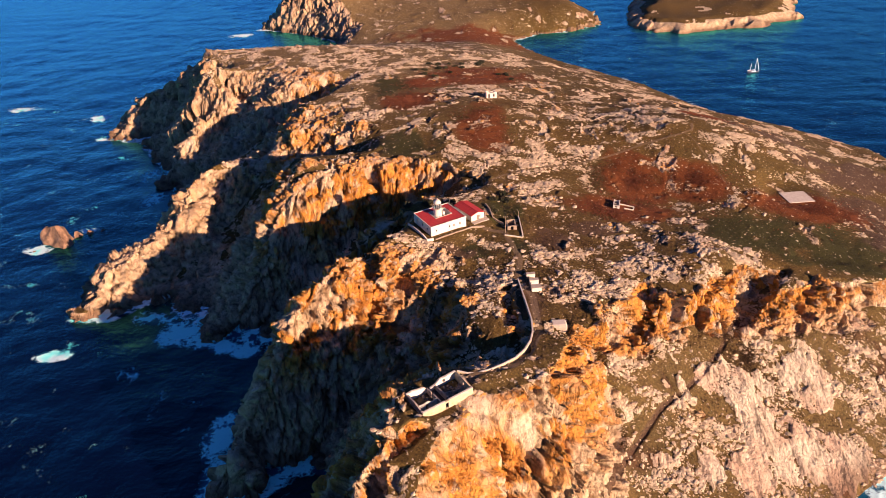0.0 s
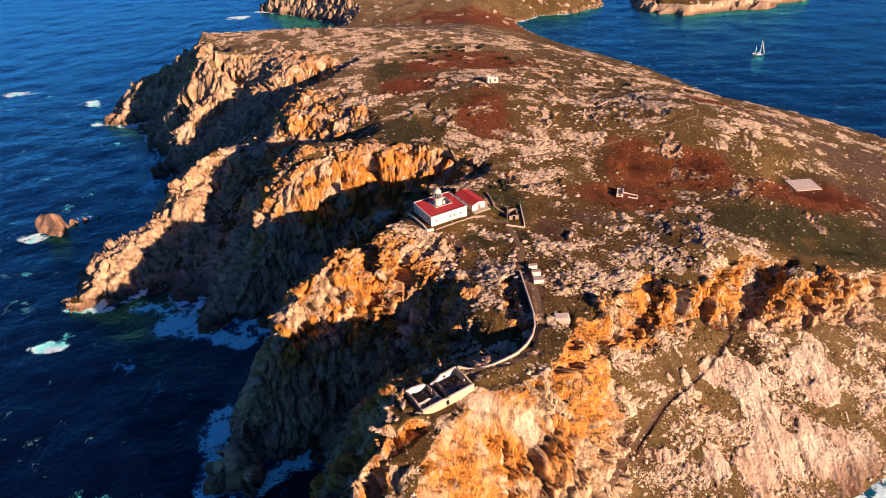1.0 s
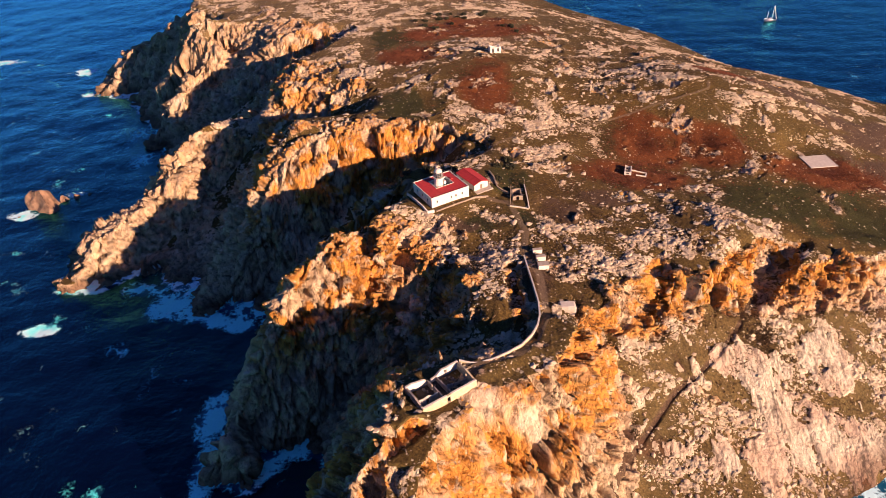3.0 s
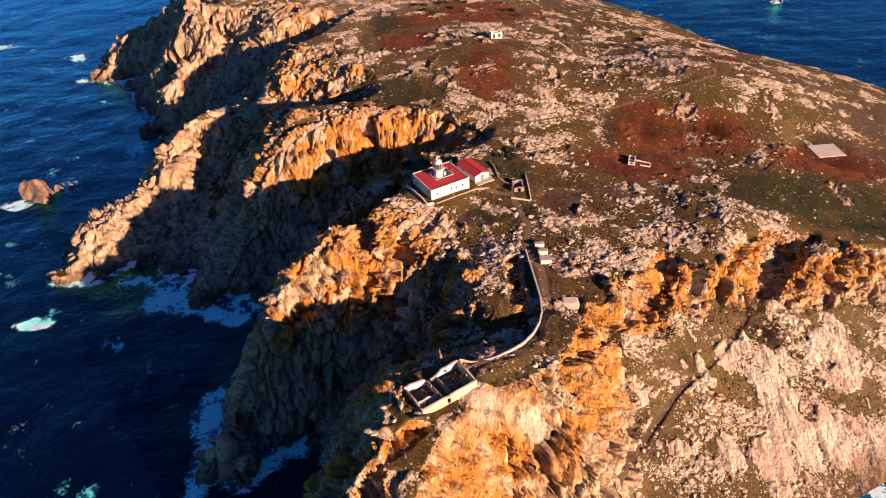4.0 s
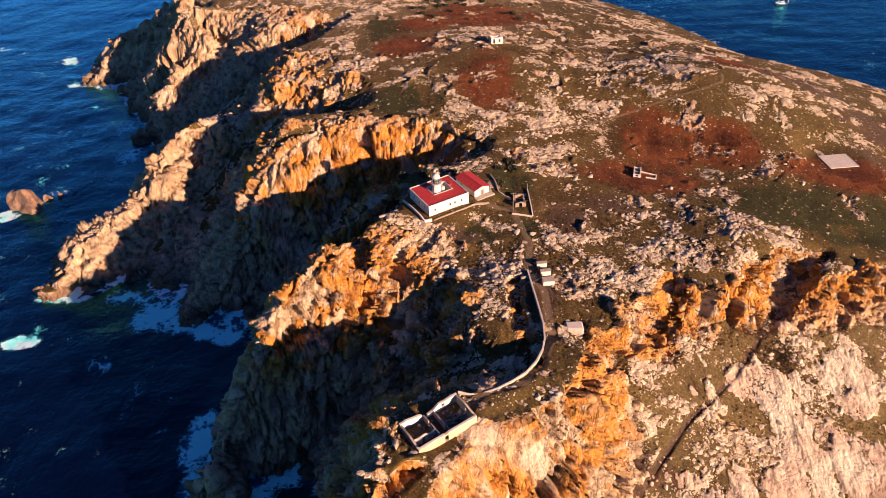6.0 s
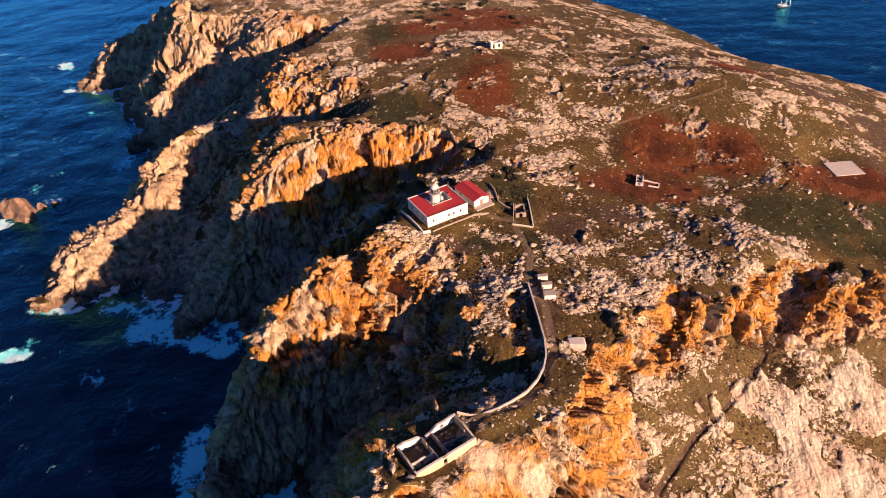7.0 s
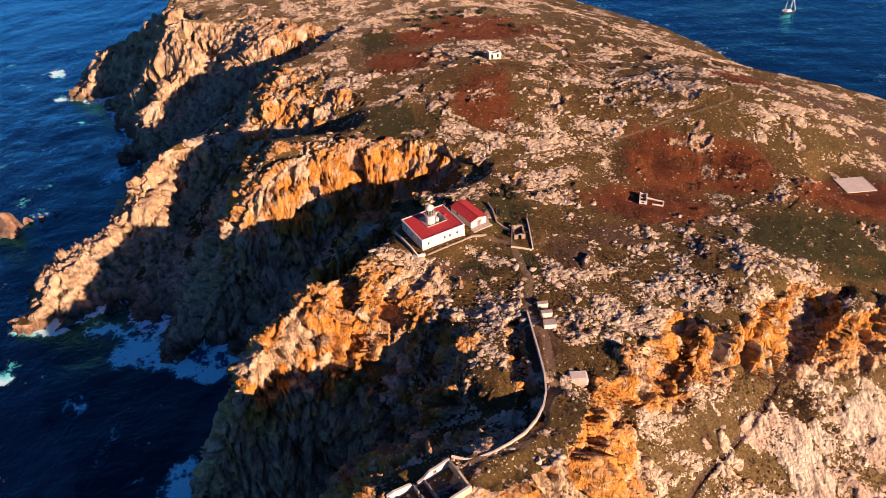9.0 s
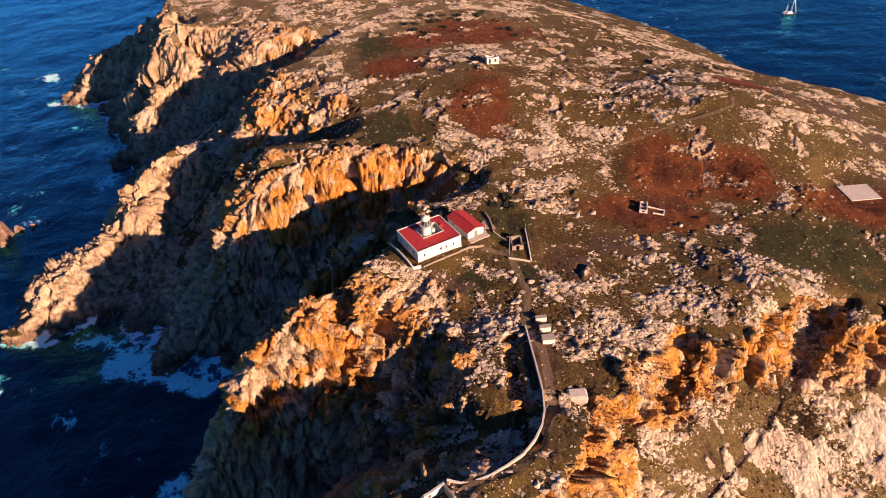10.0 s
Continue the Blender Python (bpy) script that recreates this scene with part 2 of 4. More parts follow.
# ravines and inlets: points along the floor with their heights and the rise to either side; half the width of the floor
RAVINES = (
    (((-60, 140, -4, 2.2), (-50, 147, 0, 2.1), (-36, 156, 11, 1.5), (-20, 157, 22, .85), (-5, 152, 35, .8), (7, 150, 42, .8)), 3),
    (((13.5, 147, 42, 2.5), (14.6, 160, 42.6, 2.5), (13.2, 178, 43.2, 2.5)), 1.5),
    (((-90, 205, -6, 1.6), (-76, 216, 4, 1.6), (-60, 229, 14, 1.6), (-46, 240, 23, 1.6), (-34, 249, 28, 1.7), (-20, 254, 32, 1.7), (-9, 256, 37, 1.5), (-1, 257.5, 43.5, 1.3)), 7.5),
    (((-84, 188, -8, 2), (-64, 199, 9, 2), (-45, 208, 24, 2.0), (-33, 216, 34, 1.9), (-26, 226, 40, 1.5)), 3),
    (((-34, 196, 47, 1.6), (-31.5, 188, 42, 1.8), (-31, 182, 37, 1.8), (-33, 175, 30, 1.6)), .8),
    (((-19, 190, 44, 1.5), (-20, 186, 40, 1.6), (-21, 180, 34, 1.6), (-23, 173, 28, 1.5)), 1.0),
    (((-5, 184, 43, 1.4), (-7, 177, 37, 1.4), (-10, 170, 31, 1.3)), 1.0),
    (((60, 186, 36, 1.8), (58, 178, 31, 1.8), (57, 173, 27, 1.6)), .8),
    (((112, 204, 31, 1.6), (102, 196, 27, 1.5), (92, 184, 24, 1.2)), .8),
    (((-120, 216, -4, 1), (-116, 250, 7, 1.2), (-112, 275, 14, 1.2), (-98, 292, 28, 1), (-80, 298, 36, .9), (-55, 295, 43, .8)), 5),
    (((-176, 345, -3, 1), (-158, 344, 6, 1), (-140, 346, 14, 1), (-118, 356, 24, 1), (-92, 372, 38, 1), (-74, 392, 48, 1)), 5),
    (((-228, 430, -3, 1.3), (-210, 432, 4, 1.3), (-190, 428, 14, 1.3), (-172, 428, 30, 1.3)), 4),
)
# low swells and hollows of the plateau: place, reach, height
SWELLS = ((-8, 186, 11, -4), (102, 312, 26, 9), (140, 305, 22, 5), (62, 258, 24, -4), (88, 258, 14, -3), (84, 203, 12, 4), (12, 331, 25, 5), (-59, 182, 9, -10))
PLATEAU = (47.94, -5.11, 2.91, -3.39, 2.06, 0.02, -0.48, -1.53, -3.25, -1.53)


def along(x, y, line):
    """Distance to a line of points, and the values along it (height and so on), at every x, y."""
    best = np.full(x.shape, 1e9)
    values = [np.zeros(x.shape) for _ in line[0][2:]]
    for p, q in zip(line, line[1:]):
        dx, dy = q[0] - p[0], q[1] - p[1]
        k = np.clip(((x - p[0]) * dx + (y - p[1]) * dy) / (dx * dx + dy * dy), 0, 1)
        d = np.hypot(x - p[0] - k * dx, y - p[1] - k * dy)
        near = d < best
        best = np.where(near, d, best)
        values = [np.where(near, u + k * (v - u), old) for old, u, v in zip(values, p[2:], q[2:])]
    return best, values


def inside(x, y, ring):
    odd = np.zeros(x.shape, bool)
    for (ax, ay, _), (bx, by, _) in zip(ring, ring[1:] + ring[:1]):
        if ay != by:
            odd ^= ((ay > y) != (by > y)) & (x < ax + (y - ay) * (bx - ax) / (by - ay))
    return odd


def lower(a, b, r):
    k = np.clip(.5 + .5 * (b - a) / r, 0, 1)
    return b + (a - b) * k - r * k * (1 - k)


def higher(a, b, r):
    return -lower(-a, -b, r)


COAST = WEST_COAST + NORTH_COAST + EAST_COAST


def shore(x, y):
    """Signed distance to the waterline (positive on land), and the steepness behind it."""
    d, _ = along(x, y, COAST + COAST[:1])
    num = den = 0
    for cx, cy, s in COAST:
        w = 1 / ((x - cx) ** 2 + (y - cy) ** 2 + 30) ** 2
        num, den = num + w * s, den + w
    return np.where(inside(x, y, COAST), d, -d), num / den


def plateau(x, y):
    u, v = np.clip(x, -150, 210) / 100, (np.clip(y, 110, 480) - 280) / 100
    h = sum(c * u ** i * v ** j for c, (i, j) in zip(PLATEAU, ((0, 0), (1, 0), (0, 1), (2, 0), (1, 1), (0, 2), (3, 0), (2, 1), (1, 2), (0, 3))))
    for sx, sy, r, dz in SWELLS:
        h = h + dz * np.exp(-((x - sx) ** 2 + (y - sy) ** 2) / (2 * r * r))
    # beyond the plateau a low neck, then the far headland with a hump on its seaward side
    k = np.clip((y - 470) / 150, 0, 1)
    hump = 26 * np.exp(-((x + 172) / 48) ** 2 - ((y - 775) / 62) ** 2)
    return h * (1 - k) + k * (13 + 22 * np.clip((y - 660) / 250, 0, 1) + hump)


# ground made level for building: place, reach, height
LEVELS = ((-9.5, 216, 11, 47.8), (1, 226, 9, 47), (-7, 126, 7.8, 47.9), (140, 261, 12, 32.2), (17, 218, 6, 45.2))


def land(x, y):
    """Height of the bare land, without its rocks."""
    d, steep = shore(x, y)
    bank = d * steep + np.minimum(d, 2.5) * .6
    out, (top,) = along(x, y, SCARP)
    south = y < np.interp(x, [p[0] for p in SCARP], [p[1] for p in SCARP])
    out = np.where(south, out, -out)
    east = np.clip((x - 20) / 15, 0, 1) * np.clip((165 - x) / 30, 0, 1) * np.clip((330 - y) / 60, 0, 1)
    bank = bank + 25 * np.clip((4 - out) / 10, 0, 1) * east
    h = lower(plateau(x, y), bank, 6)
    apron = top - np.where(out < 0, out * 2, np.minimum(out, 5) * 1.7 + np.maximum(out - 5, 0) * .505)
    h = lower(h, apron + 40 * (1 - np.clip((x - 18) / 8, 0, 1)), 2)
    for line, half in SPURS:
        r, (z, fall) = along(x, y, line)
        h = higher(h, z - np.maximum(r - half, 0) * fall, 3)
    for line, half in RAVINES:
        r, (z, rise) = along(x, y, line)
        h = lower(h, z + np.maximum(r - half, 0) * rise, 4)
    for cx, cy, reach, z in LEVELS:
        k = np.clip(1.6 - np.hypot(x - cx, y - cy) / reach, 0, 1)
        h = h + (z - h) * k * k * (3 - 2 * k)
    return h


# ---- noise on arrays ----
def lattice(i, j, k, seed):
    """A fixed random number, 0 to 1, for every whole i, j, k."""
    n = (i * 73856093) ^ (j * 19349663) ^ (k * 83492791) ^ (seed * 2654435)
    n = (n & 0x7FFFFFFF).astype(np.int64)
    n = ((n >> 13) ^ n) * 1274126177 & 0x7FFFFFFF
    n = ((n >> 15) ^ n) * 1911520717 & 0x7FFFFFFF
    return (((n >> 11) ^ n) & 0xFFFFF) / 1048575.0


def grain(x, y, z, seed=1):
    """Smooth noise, -1 to 1."""
    i, j, k = np.floor(x).astype(np.int64), np.floor(y).astype(np.int64), np.floor(z).astype(np.int64)
    u, v, w = x - i, y - j, z - k
    u, v, w = u * u * (3 - 2 * u), v * v * (3 - 2 * v), w * w * (3 - 2 * w)
    total = 0
    for a in (0, 1):
        for b in (0, 1):
            for c in (0, 1):
                total = total + lattice(i + a, j + b, k + c, seed) * (u if a else 1 - u) * (v if b else 1 - v) * (w if c else 1 - w)
    return total * 2 - 1


def octaves(x, y, z, count, seed=1):
    total, strength, size = 0, 1, 1
    for n in range(count):
        total = total + grain(x * size + 17.3 * n, y * size - 9.1 * n, z * size + 4.7 * n, seed + n) * strength
        strength, size = strength * .5, size * 2.03
    return total


def blocks(x, y, z, seed=1, flat=False):
    """Rock joints: a random number for the block that a point lies in, the distance to its edge (0 in the joint), and the lean of its face."""
    i, j, k = np.floor(x).astype(np.int64), np.floor(y).astype(np.int64), np.floor(z).astype(np.int64)
    first, second = np.full(x.shape, 9.0), np.full(x.shape, 9.0)
    win = [i.copy(), j.copy(), k.copy()]
    for a in (-1, 0, 1):
        for b in (-1, 0, 1):
            for c in ((0,) if flat else (-1, 0, 1)):
                p, q, r = i + a, j + b, k + c
                d = (p + .1 + .8 * lattice(p, q, r, seed) - x) ** 2 + (q + .1 + .8 * lattice(p, q, r, seed + 7) - y) ** 2
                if not flat:
                    d = d + (r + .1 + .8 * lattice(p, q, r, seed + 13) - z) ** 2
                near = d < first
                second = np.where(near, first, np.minimum(second, d))
                win = [np.where(near, v, w) for v, w in zip((p, q, r), win)]
                first = np.where(near, d, first)
    p, q, r = win
    lean = (x - p - .1 - .8 * lattice(p, q, r, seed)) * (lattice(p, q, r, seed + 41) * 2 - 1) + (y - q - .1 - .8 * lattice(p, q, r, seed + 7)) * (lattice(p, q, r, seed + 43) * 2 - 1)
    if not flat:
        lean = lean + (z - r - .1 - .8 * lattice(p, q, r, seed + 13)) * (lattice(p, q, r, seed + 47) * 2 - 1)
    return lattice(p, q, r, seed + 29), np.sqrt(second) - np.sqrt(first), lean


def steps(*spans):
    """Places along an axis: (start, end, spacing), each span running into the next."""
    places = []
    for a, b, gap in spans:
        places += list(np.arange(a, b - gap * .3, gap))
    return np.array(places + [spans[-1][1]])


def smooth(v, a, b):
    k = np.clip((v - a) / (b - a), 0, 1)
    return k * k * (3 - 2 * k)


def near_line(x, y, line, width):
    d, _ = along(x, y, [(*p, 0) for p in line])
    return 1 - smooth(d, width * .6, width * 1.3)


# ---- ground cover: place, reach along x and y ----
BRACKEN = ((8, 305, 13, 26), (6, 392, 34, 24), (-30, 345, 16, 14), (-22, 378, 14, 12), (72, 268, 16, 22), (62, 242, 22, 12), (98, 266, 16, 14),
           (141, 251, 26, 12), (119, 330, 12, 12), (150, 400, 14, 30), (0, 640, 70, 40), (-20, 900, 120, 90))
# the eastern green patches are dark turf that also stands in for cliff shade
GREEN = ((14.6, 228, 8, 12), (110, 226, 26, 15), (136, 230, 24, 17), (156, 218, 26, 14), (172, 230, 22, 18), (138, 212, 30, 8), (3.5, 201, 7, 5), (18, 204, 6, 6), (-26, 290, 14, 14), (-41, 371, 16, 18), (-60, 290, 18, 8))
# the first three darken the eastern slope to offset its tilt toward the sun
HEATH = ((168, 250, 24, 26), (182, 292, 30, 24), (150, 322, 26, 14), (30, 210, 8, 9), (20, 176, 5, 12), (46, 222, 10, 6), (-4, 200, 8, 4))
BARE = ((28, 243, 16, 13), (52, 211, 16, 8), (24, 190, 14, 16), (60, 300, 20, 14), (91, 328, 20, 22), (8, 358, 22, 10), (31, 281, 12, 12), (84, 207, 14, 10), (48, 318, 16, 16), (126, 302, 14, 12), (40, 190, 26, 18), (30, 165, 12, 20),
        (65, 195, 22, 12), (-58, 342, 22, 26), (-8, 192, 14, 8), (75, 340, 20, 30), (40, 345, 26, 20), (-70, 440, 60, 50), (-100, 520, 70, 60))
TRACK = ((-3, 236), (4, 247), (9, 254.5), (15, 260.5), (24, 267), (35, 272.5), (48, 277.5), (63, 284), (77, 290), (90, 294), (99, 297), (105, 300.5), (107, 307))
BYPATH = ((101, 297), (104.5, 291), (107, 282), (112, 262))
FOOTPATH = ((7, 215.5), (14, 214), (18.5, 197), (17, 186), (21, 175), (21.6, 156), (18, 146), (13, 139.5), (4, 135.5), (1, 132))
CRAGS = ((-150, 258, 20, 34), (-50, 258, 34, 13), (-28, 267, 22, 8), (-20, 188, 24, 12), (-42, 180, 18, 16), (-4, 176, 8, 14), (-122, 388, 42, 30), (-152, 372, 30, 30), (-92, 330, 32, 16), (-74, 310, 30, 13), (-190, 440, 30, 26),
         (34, 154, 8, 12), (47, 168, 13, 8), (64, 176, 13, 7), (82, 181, 13, 7), (101, 186, 14, 8), (126, 193, 16, 9), (28, 128, 14, 12))
SLABS = ((84, 160, 13, 9), (98, 146, 24, 13), (74, 133, 18, 8), (108, 163, 8, 12))
SOUTH_TRAIL = ((92, 186), (82, 172), (73, 162), (58, 148), (43, 132), (38, 122), (34, 108))


LICHEN = ((4, 122, 24, 9), (30, 146, 11, 16), (-33, 186, 11, 14), (-16, 184, 10, 9), (-70, 268, 12, 7), (-40, 262, 18, 9))


def patches(x, y, spots, rough):
    k = np.zeros(x.shape)
    for cx, cy, rx, ry in spots:
        k = np.maximum(k, 1.25 - np.hypot((x - cx) / rx, (y - cy) / ry))
    return smooth(k + rough * .45, .15, .55)


SEATS = {}


def ground_mesh(name, xs, ys):
    x, y = (a.ravel() for a in np.meshgrid(xs, ys))
    h = land(x, y)
    shape = (len(ys), len(xs))
    gx = np.gradient(h.reshape(shape), xs, axis=1).ravel()
    gy = np.gradient(h.reshape(shape), ys, axis=0).ravel()
    area = np.outer(np.gradient(ys), np.gradient(xs)).ravel()
    # drop what lies deep under the sea
    rows, cols = shape
    n = np.arange(rows * cols).reshape(shape)
    quads = np.stack([n[:-1, :-1], n[:-1, 1:], n[1:, 1:], n[1:, :-1]], -1).reshape(-1, 4)
    quads = quads[(h[quads] > -7).any(1)]
    used = np.unique(quads)
    back = np.zeros(rows * cols, np.int64)
    back[used] = np.arange(len(used))
    quads = back[quads]
    x, y, h, gx, gy, area = (a[used] for a in (x, y, h, gx, gy, area))
    slope = np.hypot(gx, gy)
    none = h * 0
    rough = octaves(x / 9, y / 9, none, 4, 3)
    level = np.zeros(x.shape)
    for cx, cy, reach, z in LEVELS:
        level = np.maximum(level, smooth(1.18 - np.hypot(x - cx, y - cy) / reach, 0, .3))
    track = np.maximum.reduce([near_line(x + rough * .8, y + rough * .8, TRACK, .6), .7 * near_line(x + rough, y + rough, BYPATH, .45), near_line(x, y, FOOTPATH, 1.2)])
    trail = near_line(x, y, SOUTH_TRAIL, .85)
    slabs = patches(x, y, SLABS, rough)
    inland, _ = shore(x, y)
    sheer = 1 - smooth(x, -22, -8)
    cliff = smooth(slope + rough * .22, .78, 1.08)
    cliff = np.maximum(cliff, sheer * (1 - smooth(inland + rough * 9, 30, 44)) * smooth(slope + rough * .2, .2, .4))
    cliff = np.maximum(cliff, patches(x, y, CRAGS, rough) * .9) * (1 - trail * .7)
    # the south slope: slabs of rock running down through the turf
    south = smooth(x, 18, 34) * (1 - smooth(y, 186, 204)) * (1 - smooth(h, 27, 33))
    down, across = x * .12 - y, x + y * .12
    streak = octaves(across / 4.2, down / 8.5, none, 5, 111) + octaves(across / 1.4, down / 2.4, none, 2, 117) * .4
    streak = smooth(streak + slabs * 1.5 - .92, -.05, .06) * south
    brink, _ = along(x, y, SCARP)
    cliff = cliff * (1 - south * .85 * (1 - smooth(slope, .95, 1.2)) * smooth(brink, 9, 15))
    bare = patches(x, y, BARE, rough)
    bracken = patches(x, y, BRACKEN, rough * .7) * (1 - cliff)
    green = patches(x, y, GREEN, rough) * (1 - cliff)
    heath = patches(x, y, HEATH, rough) * (1 - cliff)
    # outcrops: jointed blocks of three sizes standing out of the turf, in clumps
    wob, wob2 = octaves(x / 2.6, y / 2.6, none, 3, 91), octaves(x / 2.6, y / 2.6, none, 3, 97)
    clump = octaves(x / 16, y / 12, none, 2, 101) * .6 + octaves(x / 6.5, y / 5, none, 3, 105) * .8
    clear = np.maximum.reduce([bracken, green, heath * .45])
    chance = -.02 + .13 * bare + .06 * smooth(slope, .2, .6) + clump * .52 - .8 * clear - .9 * track - .9 * trail - level
    chance = chance + south * (.10 - .16 * near_line(x, y, SOUTH_TRAIL, 9))
    chance = np.minimum(chance - .35 * smooth(y, 520, 600), .44)
    z = h + rough * .45 * (1 - level) * (1 - track) * (1 - cliff)
    rock = np.maximum(cliff, streak)
    z = z + streak * (.35 + .5 * octaves(across / 1.8, down / 6, none, 3, 119)) - trail * .6
    own2 = none
    for size, seed, tall in ((4.2, 5, .5), (2.1, 11, .42), (1.15, 17, .3)):
        own, edge, lean = blocks((x * .92 + wob * size * .32) / size, (y * 1.1 + wob2 * size * .32) / size, none, seed, True)
        out = smooth(chance - own * .95 - .03, -.01, .05) * smooth(edge, .03, .14) * (1 - cliff) * (1 - streak)
        z = z + out * np.maximum(tall * (.45 + .6 * lean + .5 * own), .12)
        rock = np.maximum(rock, out)
        own2 = np.where(out > .3, lattice(np.floor(own * 9999).astype(np.int64), none.astype(np.int64), none.astype(np.int64), 3), own2)
    # cliffs: tall blocks with flat leaning faces, split by joints, pushed in and out along the slope
    steep = np.sqrt(1 + slope * slope)
    nx, ny, nz = -gx / steep, -gy / steep, 1 / steep
    wx, wy, wz = x + rough * 2.2, y + wob * .5 - rough * 1.5, h
    c, s = math.cos(.9), math.sin(.9)
    ax, ay = wx * c + wy * s, -wx * s + wy * c
    big, big_edge, big_lean = blocks(ax / 9.5, ay / 6.5, wz / 26, 21)
    mid, mid_edge, mid_lean = blocks(ax / 4.0, ay / 2.8, wz / 8.5, 31)
    bit, bit_edge, bit_lean = blocks(ax / 1.7, ay / 1.35, wz / 2.8, 37)
    push = (big - .5) * 5.0 + big_lean * 3.6 + (mid - .5) * 2.3 + mid_lean * 2.4 + (bit - .5) * .8 + bit_lean * .9
    push = push - 1.7 * (1 - smooth(big_edge, 0, .09)) - 1.2 * (1 - smooth(mid_edge, 0, .11)) - .4 * (1 - smooth(bit_edge, 0, .14))
    # long ribs down the faces that look south
    rib, rib_edge, rib_lean = blocks((wx + rough * .8) / 3.1, (wy * .6 - h * .7 + wob) / 10, none, 53, True)
    ribs = smooth(gy, .25, .6) * (1 - slabs) * (1 - smooth(y, 206, 226))
    push = push + ribs * ((rib - .5) * 2.6 + rib_lean * 3.2 - 1.1 * (1 - smooth(rib_edge, 0, .10)))
    push = push * (1 - .6 * slabs) * cliff * smooth(h, -6, 3) * (1 - level) * (.75 + .25 * smooth(slope, .3, .9))
    x, y, z = x + nx * push, y + ny * push, z + nz * push * .8
    me = bpy.data.meshes.new(name)
    me.vertices.add(len(x))
    me.vertices.foreach_set("co", np.stack([x, y, z], 1).astype(np.float32).ravel())
    me.loops.add(quads.size)
    me.loops.foreach_set("vertex_index", quads.astype(np.int32).ravel())
    me.polygons.add(len(quads))
    me.polygons.foreach_set("loop_start", np.arange(0, quads.size, 4, dtype=np.int32))
    me.polygons.foreach_set("loop_total", np.full(len(quads), 4, np.int32))
    me.update(calc_edges=True)
    crack = np.maximum(1 - smooth(np.minimum(mid_edge * 1.3, big_edge * 2), 0, .10), (1 - smooth(rib_edge, 0, .07)) * ribs) * cliff
    rill = np.abs(octaves(across / 1.5, down / 9, none, 3, 131))
    crack = np.maximum(crack, (1 - smooth(rill, .02, .12)) * streak)
    tide = 1 - smooth(h + rough, 1.5, 6)
    lichen = smooth(octaves(ax / 14, ay / 9, wz / 20, 3, 61) + (mid - .5) * 2.6 + (big - .5) * 1.2 + .1 + .7 * (1 - smooth(brink, 8, 20)) + 1.15 * patches(x, y, LICHEN, rough), -.05, .12)
    lichen = lichen * (.25 + .75 * smooth(x, -125, -80)) * smooth(h, 14, 30)
    stony = np.clip(chance + .10, 0, 1) * (1 - cliff) * (1 - streak)
    for key, values in (("rock", rock), ("cliff", cliff), ("bracken", bracken), ("green", green), ("heath", np.maximum(heath, trail)), ("track", track), ("lichen", lichen),
                        ("block", np.where(cliff > .5, mid, own2)), ("crack", crack), ("tide", tide), ("slab", slabs), ("stony", stony), ("dry", np.maximum(smooth(y + rough * 20, 290, 400) * (1 - smooth(x + rough * 15, 0, 70)), .4 * south))):
        me.attributes.new(key, "FLOAT", "POINT").data.foreach_set("value", values.astype(np.float32))
    SEATS.update(x=x, y=y, z=z, area=area, stony=stony + .12 * south * (1 - streak) * (1 - trail), cliff=cliff, lichen=lichen * cliff, slope=slope, clear=np.maximum.reduce([clear, level, track, trail]), inland=inland)
    return me


XS = steps((-420, -270, 6), (-270, -180, 1.2), (-180, -96, .7), (-96, 138, .45), (138, 200, .9), (200, 290, 1.4), (290, 420, 10))
YS = steps((66, 95, 1.5), (95, 235, .45), (235, 345, .65), (345, 480, 1.0), (480, 780, 2.2), (780, 1120, 8))
island = new("ground", ground_mesh("ground", XS, YS))
tagged(island, "rocky granite headland with orange lichen cliffs and brown heath", "headland", kind="structure")
island.data.materials.append(ground_stuff)


# ---- sea ----
FOAM = ((-160, 226, 14, 4, .9), (-135, 225, 14, 5, .45), (-118, 214, 12, 11, 1.0), (-106, 210, 9, 7, .8), (-98, 207, 8, 6, .8), (-88, 203, 8, 6, .9), (-84, 158, 7, 12, .95), (-80, 138, 6, 12, .9), (-52, 145, 4, 4, .6),
        (-165, 201, 9, 4, .95), (-218, 284, 9, 5, 1.0), (-200, 303, 7, 3, .8), (-356, 505, 14, 8, 1.0), (-279, 479, 12, 9, .9), (-255, 434, 10, 3, .8), (-228, 400, 9, 8, .45),
        (-196, 372, 10, 14, .5), (-180, 340, 9, 12, .5), (-243, 726, 16, 10, .9), (-222, 750, 14, 8, .9), (-170, 262, 6, 6, .4), (-110, 128, 4, 9, .35), (-128, 190, 3, 8, .25))

# foam in the cliffs' shade, coloured turquoise rather than white to stand in for skylight
FOAM_IN_SHADE = ((-104, 209, 48, 22), (-80, 146, 26, 52), (-54, 145, 20, 18), (-110, 128, 14, 22), (-188, 356, 26, 50), (-228, 400, 22, 22))


